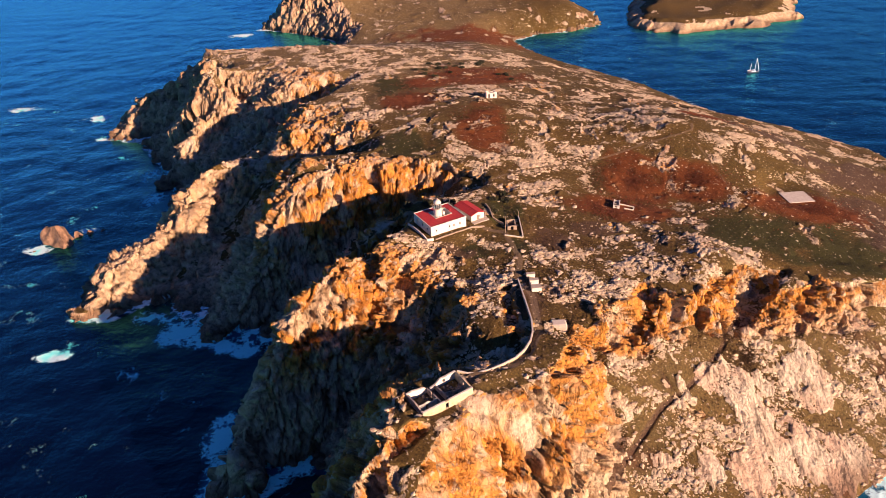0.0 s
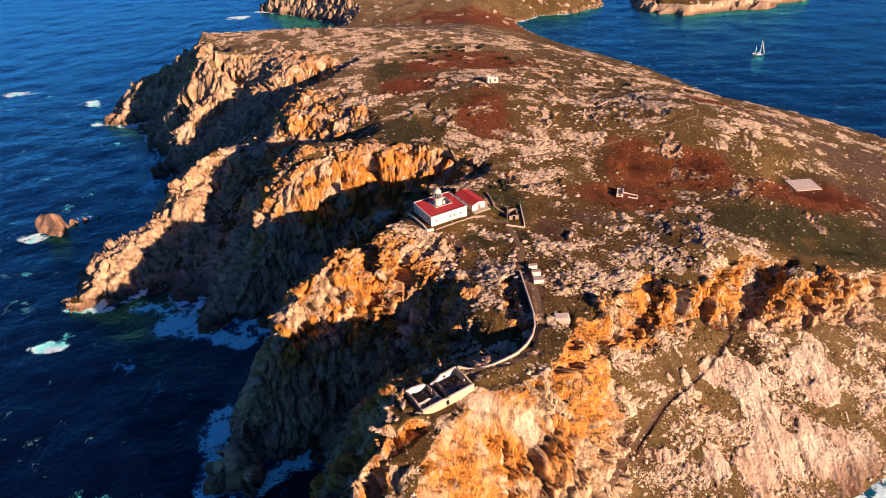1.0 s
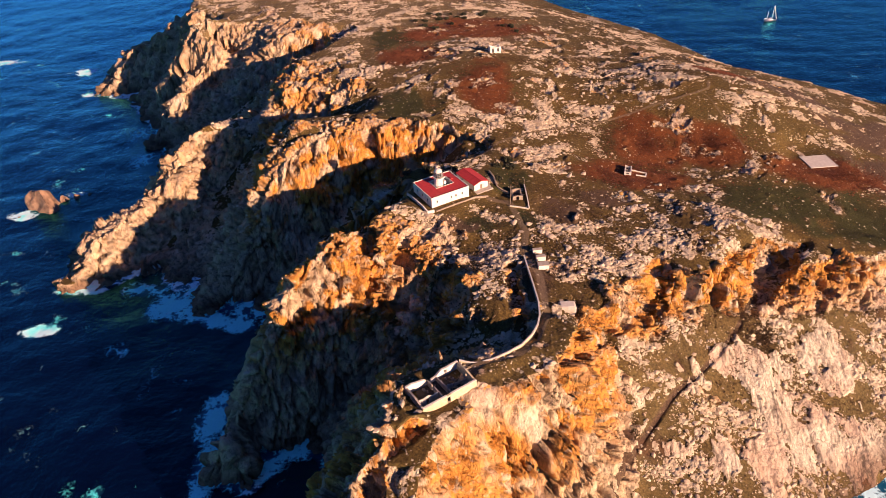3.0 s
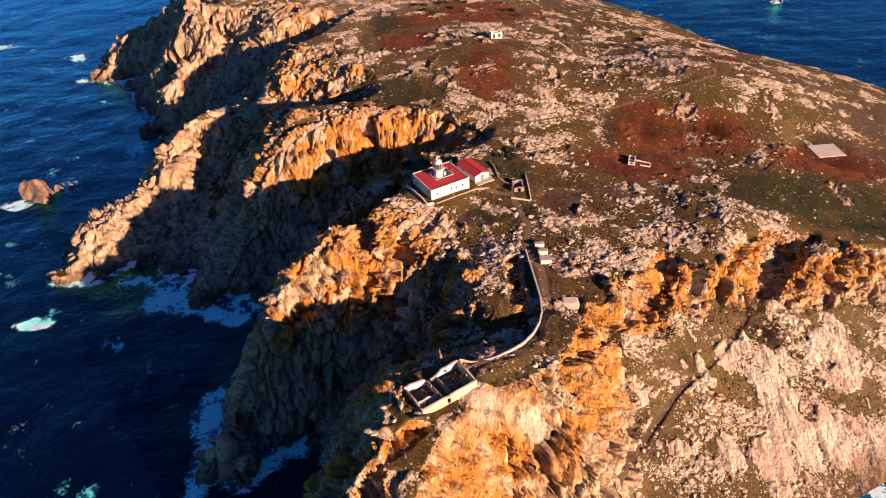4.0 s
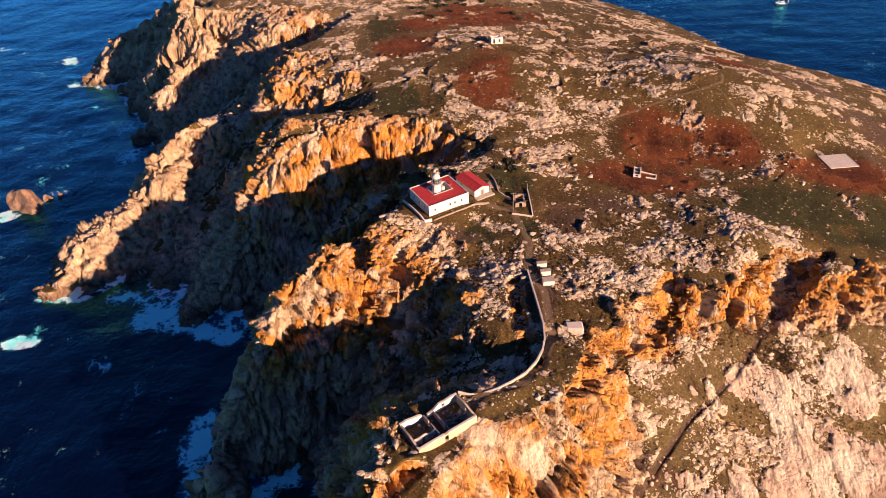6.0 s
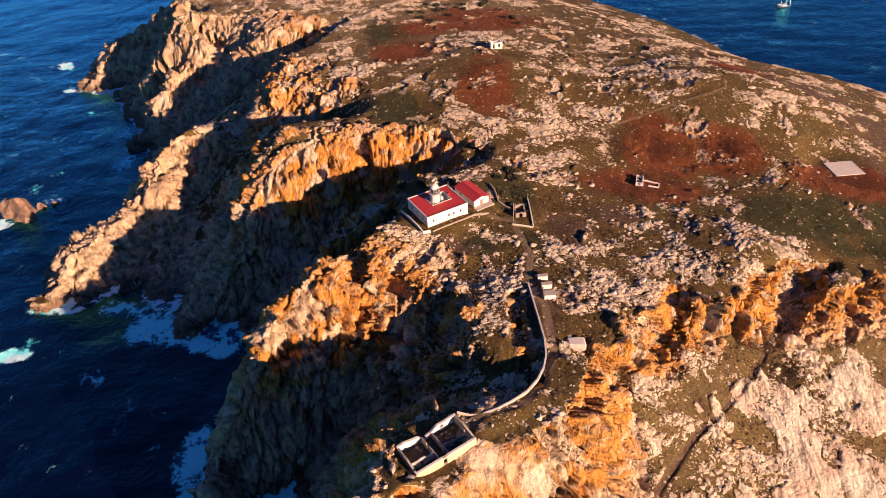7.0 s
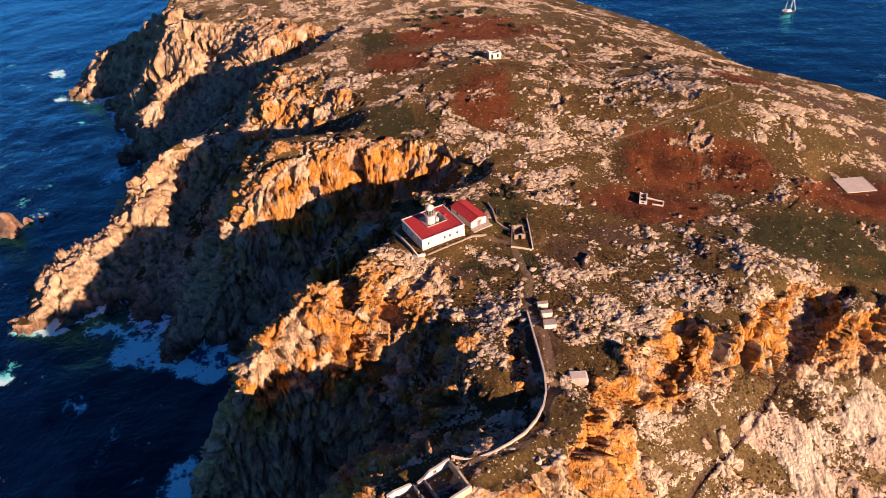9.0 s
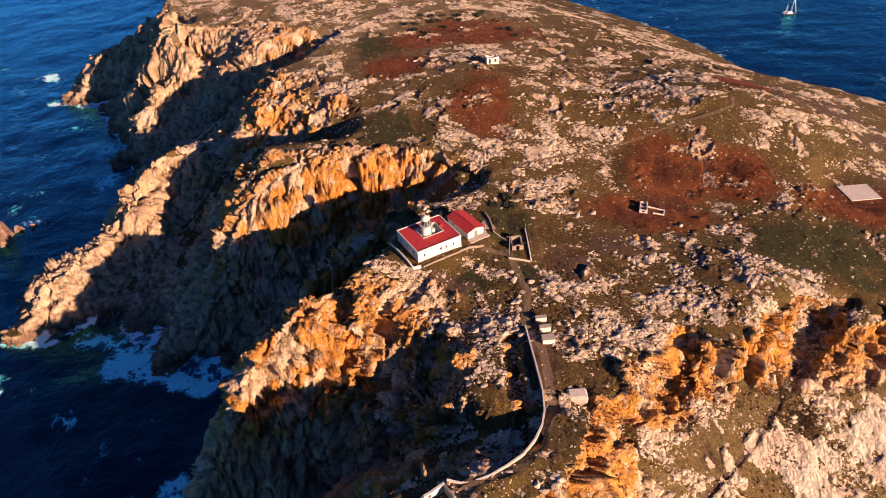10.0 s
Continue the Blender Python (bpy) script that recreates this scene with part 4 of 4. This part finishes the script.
def build_small_ruin(name, x, y, turn, wide, deep, high, holes, label):
    ob = new(name)
    ob.matrix_world = pose(x, y, standing(x, y), 0, 0, turn)
    tagged(ob, label, "ruined hut")
    part("wall", pierced(wide, high, .4, holes, side(0, 0, 0), (high, high * .9, high)), white_wall, ob)
    part("wall", pierced(deep - .8, high, .4, [], side(wide, .4, 90), (high, high * .8, high)), white_wall, ob)
    part("wall", pierced(wide, high, .4, [], side(wide, deep, 180), (high, high * .7, high)), white_wall, ob)
    part("wall", pierced(deep - .8, high, .4, [(1.2, 2.0, 0, high * .8)], side(0, deep - .4, 270), (high, high * .9, high)), white_wall, ob)
    part("cross_wall", pierced(wide - .8, high * .8, .3, [], side(.4, deep * .5, 0), (high * .8, high * .5, high * .8)), inner_wall, ob)
    part("floor", slab(bmesh.new(), .4, .4, -.5, wide - .4, deep - .4, .1), rubble_stuff, ob)
    return ob


build_small_ruin("ruined_hut", 59.0, 242.6, -14, 2.6, 5.4, 1.2, [(.8, 1.7, .2, .9)], "small roofless white hut standing in red bracken")
low_wall("low_ruin", [(62.6, 246.5), (68, 244.8), (67, 241.8), (63.6, 242.4)], .35, .4, cream_wall, "low broken wall remains beside the hut")
build_small_ruin("ruined_hut", 10.6, 338, 12, 5.4, 4, 3.0, [(.9, 1.8, .2, 2.3), (3.4, 4.3, .6, 2.2)], "small roofless white ruin among pale rocks")


def build_yard():
    low_wall("enclosure_wall", [(14.0, 211.3), (20.2, 210.2)], .35, .3, cream_wall, "low pale wall closing a small yard")
    low_wall("enclosure_wall", [(20.5, 210.6), (19.8, 226)], .4, .3, cream_wall, "low pale wall along the side of the yard")
    pole = new("utility_pole")
    pole.location = (14.3, 213.2, standing(14.3, 213.2))
    tagged(pole, "grey wooden pole with a short cross-arm in the yard", "pole")
    part("post", tube(bmesh.new(), 0, 0, -.5, 7.0, .14, .1, 8), wood, pole)
    part("cross_arm", slab(bmesh.new(), -.9, -.07, 6.5, .9, .07, 6.66, .02), wood, pole)
    for k in (-.7, .7):
        part("insulator", tube(bmesh.new(), k, 0, 6.66, 6.9, .06, .05, 6), white_wall, pole)
    pole = new("fence_post")
    pole.location = (19.8, 226.4, standing(19.8, 226.4))
    tagged(pole, "pale wooden corner post of the yard", "post")
    part("post", tube(bmesh.new(), 0, 0, -.4, 2.2, .12, .1, 7), wood, pole)
    part("post_cap", tube(bmesh.new(), 0, 0, 2.2, 2.3, .15, .1, 7), wood, pole)
    hut = new("stone_shed")
    hut.matrix_world = pose(15.2, 215.2, standing(15.2, 215.2), 0, 0, 5)
    tagged(hut, "roofless rough stone shed with open doorway", "shed")
    part("wall", pierced(3.4, 1.6, .45, [(1.2, 2.2, 0, 1.45)], side(0, 0, 0), (1.5, 1.8, 1.5)), stone_wall, hut)
    part("wall", pierced(4.2, 1.6, .45, [], side(3.4, .45, 90), (1.5, 1.2, 1.6)), stone_wall, hut)
    part("wall", pierced(3.4, 1.6, .45, [], side(3.4, 5.1, 180), (1.6, 1.9, 1.4)), stone_wall, hut)
    part("wall", pierced(4.2, 1.6, .45, [], side(0, 4.65, 270), (1.4, 1.1, 1.5)), stone_wall, hut)
    part("floor", slab(bmesh.new(), .45, .45, -.5, 2.95, 4.65, .1), rubble_stuff, hut)


build_yard()


# a two-masted sailing boat at anchor
def build_boat():
    hull_paint = plain("hull_paint", (.62, .64, .66), (.75, .76, .78), 2, .3)
    navy = plain("navy_hull", (.03, .045, .08), (.05, .07, .11), 2, .3)
    sail = plain("furled_canvas", (.55, .55, .53), (.7, .7, .68), 3, .9)
    ob = new("sailing_boat")
    ob.matrix_world = pose(227.9, 538, .15, 0, 0, 12) @ Matrix.Scale(.75, 4)
    tagged(ob, "white two-masted sailing boat with furled sails at anchor", "boat")
    bm = bmesh.new()
    rings = []
    for k in range(9):
        u = k / 8
        half = 1.9 * math.sin(math.pi * (.08 + .86 * u) ** .8) ** .6 * (1 if u < .7 else 1 - ((u - .7) / .3) ** 2 * .93)
        x, lift = -6.5 + 13 * u, .5 * (2 * u - 1) ** 2
        rings.append([bm.verts.new(p) for p in ((x, half, 1.1 + lift), (x, half * .85, .2), (x, 0, -.7), (x, -half * .85, .2), (x, -half, 1.1 + lift))])
    for a, b in zip(rings, rings[1:]):
        for k in range(4):
            bm.faces.new((a[k], a[k + 1], b[k + 1], b[k]))
        bm.faces.new((a[4], a[0], b[0], b[4]))
    bm.faces.new(rings[0])
    bm.faces.new(rings[-1][::-1])
    bmesh.ops.recalc_face_normals(bm, faces=bm.faces)
    part("hull", bm, navy, ob, "dark hull")
    part("cabin", slab(bmesh.new(), -2.5, -1.0, 1.0, 2.6, 1.0, 1.9, .15), hull_paint, ob)
    for x, top in ((1.2, 15.5), (-4.2, 10.5)):
        mast = part("mast", tube(bmesh.new(), x, 0, 1, top, .16, .1, 8), hull_paint, ob, "tall white mast")
        part("boom", slab(bmesh.new(), x - 3.6, -.1, 2.7, x, .1, 2.9, .02), hull_paint, mast)
        part("sail", slab(bmesh.new(), x - 3.5, -.22, 2.9, x - .1, .22, 3.35, .12), sail, mast, "furled pale sail")
        for y in (-1.5, 1.5):
            bm = bmesh.new()
            slab(bm, -.03, -.03, 0, .03, .03, math.hypot(top - 1.4, 1.5), 0, pose(x, y, 1.3, math.degrees(math.atan2(y, top - 1.4)), 0, 0))
            part("shroud", bm, metal, mast)
    bm = slab(bmesh.new(), -.25, -.25, 0, .25, .25, 14.6, .1, pose(6.2, 0, 1.6, 0, -19.5, 0))
    part("jib", bm, sail, ob, "rolled jib on the forestay")


build_boat()


# ---- rocks ----
rock_stuff = Nodes("loose_granite")
pick = rock_stuff.tree.nodes.new("ShaderNodeObjectInfo").outputs["Random"]
n1 = rock_stuff.noise(1.4, 6, .65)
tone = rock_stuff.ramp(n1, (.3, (.25, .18, .115)), (.52, (.48, .385, .275)), (.75, (.60, .51, .385)))
tone = rock_stuff.mix(rock_stuff.math("MULTIPLY", pick, .35), tone, (.38, .27, .18))
rock_stuff = rock_stuff.finish(tone, .9, rock_stuff.bump(n1, .9, .3))


def craggy(name, rx, ry, rz, seed, fine=3, material=None):
    """A broken rock with flat faces, its foot at z 0."""
    bm = bmesh.new()
    bmesh.ops.create_icosphere(bm, subdivisions=fine, radius=1)
    rng = random.Random(seed)
    cuts = [(Vector((rng.uniform(-1, 1), rng.uniform(-1, 1), rng.uniform(-.3, 1))).normalized(), rng.uniform(.45, .85)) for _ in range(15)]
    for v in bm.verts:
        for n, d in cuts:
            over = v.co.dot(n) - d
            if over > 0:
                v.co -= n * over
        v.co += v.co.normalized() * noise.noise(v.co * 3 + Vector((seed, 0, 0))) * .10
        v.co = Vector((v.co.x * rx, v.co.y * ry, v.co.z * rz))
    me = bpy.data.meshes.new(name)
    bm.to_mesh(me)
    bm.free()
    me.materials.append(material or rock_stuff)
    return me


boulder_shapes = [craggy("boulder", 1, .8, .65, k, 2) for k in range(8)]
rng = random.Random(4)
placed = 0
while placed < 170:
    cx, cy, rx, ry = rng.choice(BARE[:11] + ((-34, 262, 26, 10), (-12, 190, 14, 10), (30, 150, 10, 12)))
    x, y = cx + rng.gauss(0, .55) * rx, cy + rng.gauss(0, .55) * ry
    r = rng.uniform(.6, 1.5)
    here = standing(x, y)
    lie = abs(standing(x + 1, y) - here) + abs(standing(x, y + 1) - here)
    clear = all(math.hypot(x - px, y - py) > reach for px, py, reach in ((-8, 217, 14), (2, 226, 10), (-5, 126, 12), (22, 181, 6), (27, 159, 6), (17, 218, 8), (58, 245, 6), (13, 340, 6), (140, 260, 12), (18, 150, 6), (18, 165, 5), (19, 175, 5)))
    if lie > .9 or not clear:
        continue
    ob = new("boulder", boulder_shapes[placed % 8])
    ob.matrix_world = Matrix.LocRotScale((x, y, here + r * .12), Euler((rng.uniform(-.25, .25), rng.uniform(-.25, .25), rng.uniform(0, 6.3))), (r * 1.4, r, r * .6))
    tagged(ob, "pale weathered granite boulder lying in brown heath", "boulder", "boulders on the headland")
    placed += 1

wet_rock = plain("brown_sea_rock", (.10, .055, .034), (.30, .18, .11), .5, .8, .9, .5)
lone_rock = new("sea_rock", craggy("sea_rock", 12.5, 10, 17, 33, 5, wet_rock))
lone_rock.matrix_world = pose(-212, 293, -2, 0, 0, 20)
tagged(lone_rock, "steep brown rock standing alone in the sea", "sea rock")
for x, y, r, h, k in ((-199, 301, 5, 3.2, 5), (-194, 303, 3, 2.4, 8), (-219, 283, 3.5, 2.0, 9), (-204, 298, 5, 4, 3)):
    ob = new("sea_rock", craggy("sea_rock", r * .8, r * .5, h, k, 3, wet_rock))
    ob.matrix_world = pose(x, y, -.8, 0, 0, 15 * k)
    tagged(ob, "low dark rock awash beside the sea stack", "sea rock", "rocks awash")


def islet_mesh():
    ring = ((172, 747), (166, 708), (176, 682), (205, 670), (234, 672), (262, 684), (290, 684), (318, 700), (340, 714), (352, 760), (366, 800), (380, 880), (300, 940), (210, 880), (185, 800))
    xs, ys = np.arange(150, 400, 2.5), np.arange(650, 960, 2.5)
    x, y = (a.ravel() for a in np.meshgrid(xs, ys))
    closed = [(*p, 0) for p in ring]
    d, _ = along(x, y, closed + closed[:1])
    d = np.where(inside(x, y, tuple(closed)), d, -d) + octaves(x / 14, y / 14, x * 0, 3, 7) * 4
    h = lower(9 + octaves(x / 40, y / 40, x * 0, 3, 9) * 2 + .06 * (y - 700), np.where(d > 0, d * .6, d), 5)
    own, edge, _ = blocks(x / 9, y / 9, h / 9, 3)
    cliff = 1 - smooth(d, 8, 16)
    h = h + (own - .5) * 3.5 * cliff * (d > 0)
    n = np.arange(len(x)).reshape(len(ys), len(xs))
    quads = np.stack([n[:-1, :-1], n[:-1, 1:], n[1:, 1:], n[1:, :-1]], -1).reshape(-1, 4)
    me = bpy.data.meshes.new("islet")
    me.from_pydata(np.stack([x, y, h], 1).tolist(), [], quads[(h[quads] > -6).any(1)].tolist())
    for key, values in (("rock", np.maximum(cliff, smooth(own + octaves(x / 12, y / 12, x * 0, 3, 5) * .4, .95, 1.15))), ("cliff", cliff), ("block", own), ("tide", 1 - smooth(h, 1, 3)), ("lichen", own * 0)):
        me.attributes.new(key, "FLOAT", "POINT").data.foreach_set("value", values.astype(np.float32))
    me.materials.append(ground_stuff)
    return me


tagged(new("islet", islet_mesh()), "low rocky islet with pale cliffs and brown turf", "islet", kind="structure")


# ---- plants and loose stones ----
def tufts(name, spots, count, seed, size, tall, material, label, category, blades=4):
    """Low clumps of bent leaves, scattered over patches of the ground."""
    rng = np.random.default_rng(seed)
    pick = rng.integers(0, len(spots), count)
    spot = np.array(spots, float)[pick]
    a, r = rng.uniform(0, 6.283, count), np.abs(rng.normal(0, .62, count))
    x, y = spot[:, 0] + np.cos(a) * r * spot[:, 2], spot[:, 1] + np.sin(a) * r * spot[:, 3]
    near = np.ones(count, bool)
    for cx, cy, reach in ((-10, 216, 10.5), (1, 226, 7), (-6, 126, 9), (140, 261, 8), (17, 218, 4), (58, 245, 3.5), (22, 181, 4), (27, 159, 4)):
        near &= np.hypot(x - cx, y - cy) > reach
    near &= (near_line(x, y, TRACK, 1.3) < .3) & (near_line(x, y, FOOTPATH, 1.5) < .3)
    x, y = x[near], y[near]
    z = land(x, y)
    s = size * rng.uniform(.6, 1.4, len(x))
    corners, faces = [], []
    for k in range(blades):
        b = rng.uniform(0, 6.283, len(x))
        lean, up = s * rng.uniform(.5, 1.0, len(x)), tall * rng.uniform(.6, 1.3, len(x))
        c, d = np.cos(b), np.sin(b)
        base = np.stack([x, y, z - .1], 1)
        w = s * .38
        left = base + np.stack([c * lean * .5 - d * w, d * lean * .5 + c * w, up], 1)
        right = base + np.stack([c * lean * .5 + d * w, d * lean * .5 - c * w, up], 1)
        tip = base + np.stack([c * lean * 1.3, d * lean * 1.3, up * .7], 1)
        corners.append(np.stack([base, left, tip, right], 1))
    points = np.concatenate(corners).reshape(-1, 3)
    n = len(points) // 4
    me = bpy.data.meshes.new(name)
    me.from_pydata(points.tolist(), [], np.arange(n * 4).reshape(n, 4).tolist())
    me.materials.append(material)
    return tagged(new(name, me), label, category, kind="stuff")


def leaf(name, low, high):
    m = Nodes(name)
    n = m.tree.nodes.new("ShaderNodeNewGeometry").outputs["Random Per Island"]
    return m.finish(m.ramp(n, (0, low), (1, high)), .85)


tufts("bracken", BRACKEN[:9], 20000, 1, .5, .2, leaf("dry_bracken", (.10, .024, .008), (.23, .070, .021)), "dense rust-red dead bracken", "bracken")
tufts("grass", GREEN[:9], 9000, 2, .32, .12, leaf("green_grass", (.018, .020, .006), (.056, .052, .017)), "short dark green grass and ivy", "grass", 3)
tufts("heather", ((40, 215, 60, 55), (60, 270, 110, 60), (20, 330, 110, 60), (90, 170, 45, 40), (20, 170, 30, 35)), 26000, 3, .42, .2, leaf("brown_heather", (.035, .019, .006), (.16, .090, .026)), "low brown heather and dry grass", "heather", 3)


gorse_leaf = leaf("dark_gorse", (.012, .014, .005), (.045, .045, .014))


def gorse_mesh(seed, wide, tall):
    """A low dense bush: short stems and many small leaves in an uneven heap."""
    rng = np.random.default_rng(seed)
    n = 260
    lobes = rng.uniform(-.6, .6, (5, 2)) * wide
    c = lobes[rng.integers(0, 5, n)]
    a, r, u = rng.uniform(0, 6.283, n), wide * .5 * np.sqrt(rng.random(n)), rng.random(n)
    p = np.stack([c[:, 0] + np.cos(a) * r, c[:, 1] + np.sin(a) * r, tall * u * (1 - .6 * (r / wide) ** 2)], 1)
    d = rng.normal(0, 1, (n, 2, 3))
    d /= np.linalg.norm(d, axis=2, keepdims=True)
    size = rng.uniform(.18, .42, n)[:, None]
    quad = np.stack([p - d[:, 0] * size, p - d[:, 1] * size, p + d[:, 0] * size, p + d[:, 1] * size], 1)
    me = bpy.data.meshes.new("gorse_bush")
    me.from_pydata(quad.reshape(-1, 3).tolist(), [], np.arange(n * 4).reshape(n, 4).tolist())
    me.materials.append(gorse_leaf)
    return me


bushes = [gorse_mesh(k, 1.3 + .3 * k, .9 + .12 * k) for k in range(4)]
rng = random.Random(12)
for cx, cy, spread_x, spread_y, count in ((-22, 402, 10, 16, 9), (8, 425, 10, 8, 5), (-8, 418, 12, 8, 5), (24, 392, 8, 10, 4), (-14, 236, 8, 6, 6), (13, 232, 6, 8, 5)):
    for k in range(count):
        x, y = cx + rng.gauss(0, .6) * spread_x, cy + rng.gauss(0, .6) * spread_y
        bush = new("gorse_bush", bushes[rng.randrange(4)])
        bush.matrix_world = Matrix.LocRotScale((x, y, standing(x, y, -.15)), Euler((0, 0, rng.uniform(0, 6.3))), (rng.uniform(.8, 1.4),) * 2 + (rng.uniform(.8, 1.2),))
        tagged(bush, "low dark green gorse bush growing on the heath", "bush", "gorse bushes on the headland")


def stone_stuff(name, low, high):
    m = Nodes(name)
    one = m.tree.nodes.new("ShaderNodeNewGeometry").outputs["Random Per Island"]
    n = m.noise(2.2, 5, .65)
    tone = m.mix(m.ramp(n, (.35, .0), (.62, .75)), m.ramp(one, (0, low), (1, high)), high)
    tone = m.mix(m.ramp(m.noise(4.5, 4, .7), (.58, 0), (.68, .6)), tone, (.12, .08, .05))
    return m.finish(tone, .9, m.bump(n, .7, .2))


def loose_stones(name, weight, count, seed, least, most, material, label):
    """Broken blocks scattered over the ground, thickest where the weight is."""
    rng = np.random.default_rng(seed)
    pick = rng.choice(len(weight), count, p=weight / weight.sum())
    x, y, z = (SEATS[k][pick] + rng.uniform(-.25, .25, count) * (k != "z") for k in "xyz")
    base = np.array([(.15, .1, 1.0), (.9, 0, .45), (.2, .85, .55), (-.8, .5, .6), (-.7, -.55, .5), (.3, -.9, .4), (.9, .3, -.6), (0, .95, -.6), (-.95, 0, -.6), (0, -.95, -.6)])
    faces = np.array([(0, 1, 2), (0, 2, 3), (0, 3, 4), (0, 4, 5), (0, 5, 1), (1, 6, 2), (6, 7, 2), (2, 7, 3), (7, 8, 3), (3, 8, 4), (8, 9, 4), (4, 9, 5), (5, 9, 6), (5, 6, 1)])
    s = least + (most - least) * rng.random(count) ** 4
    a = rng.uniform(0, 6.283, count)
    p = base[None] * (1 + rng.uniform(-.35, .35, (count, 10, 3)))
    px, py = p[..., 0] * rng.uniform(1.0, 1.7, count)[:, None], p[..., 1]
    c, d = np.cos(a)[:, None], np.sin(a)[:, None]
    tall = rng.uniform(.28, .6, count)[:, None]
    p = np.stack([(px * c - py * d) * s[:, None] + x[:, None], (px * d + py * c) * s[:, None] + y[:, None], p[..., 2] * s[:, None] * tall + z[:, None] + .05], -1)
    f = (faces[None] + (np.arange(count) * 10)[:, None, None]).reshape(-1)
    me = bpy.data.meshes.new(name)
    me.vertices.add(count * 10)
    me.vertices.foreach_set("co", p.astype(np.float32).ravel())
    me.loops.add(f.size)
    me.loops.foreach_set("vertex_index", f.astype(np.int32))
    me.polygons.add(f.size // 3)
    me.polygons.foreach_set("loop_start", np.arange(0, f.size, 3, dtype=np.int32))
    me.polygons.foreach_set("loop_total", np.full(f.size // 3, 3, np.int32))
    me.update(calc_edges=True)
    me.shade_flat()
    me.materials.append(material)
    tagged(new(name, me), label, "stones", kind="stuff")


dry = SEATS["area"] * smooth(SEATS["inland"], 3, 8) * (1 - smooth(SEATS["y"], 440, 520))
thick = smooth(SEATS["stony"], .06, .5) + .02
loose_stones("loose_stones", dry * (1 - SEATS["clear"]) * (1 - SEATS["cliff"]) * thick, 24000, 9, .16, .85, stone_stuff("loose_granite_stones", (.29, .205, .125), (.62, .495, .34)), "scattered pale granite stones over heath and slopes")
loose_stones("cliff_stones", dry * SEATS["cliff"] * (1 - SEATS["lichen"]) * (1 - smooth(SEATS["slope"], .9, 1.4)) * (SEATS["z"] > 12), 4000, 10, .25, .9, stone_stuff("cliff_granite_stones", (.34, .24, .145), (.62, .50, .34)), "tan granite blocks lying on the cliff ledges")
loose_stones("lichen_stones", dry * smooth(SEATS["lichen"], .5, .9) * (1 - smooth(SEATS["slope"], .9, 1.4)), 2200, 11, .22, .7, stone_stuff("lichen_stones", (.42, .17, .025), (.64, .36, .09)), "granite blocks coated with orange lichen on the cliffs")
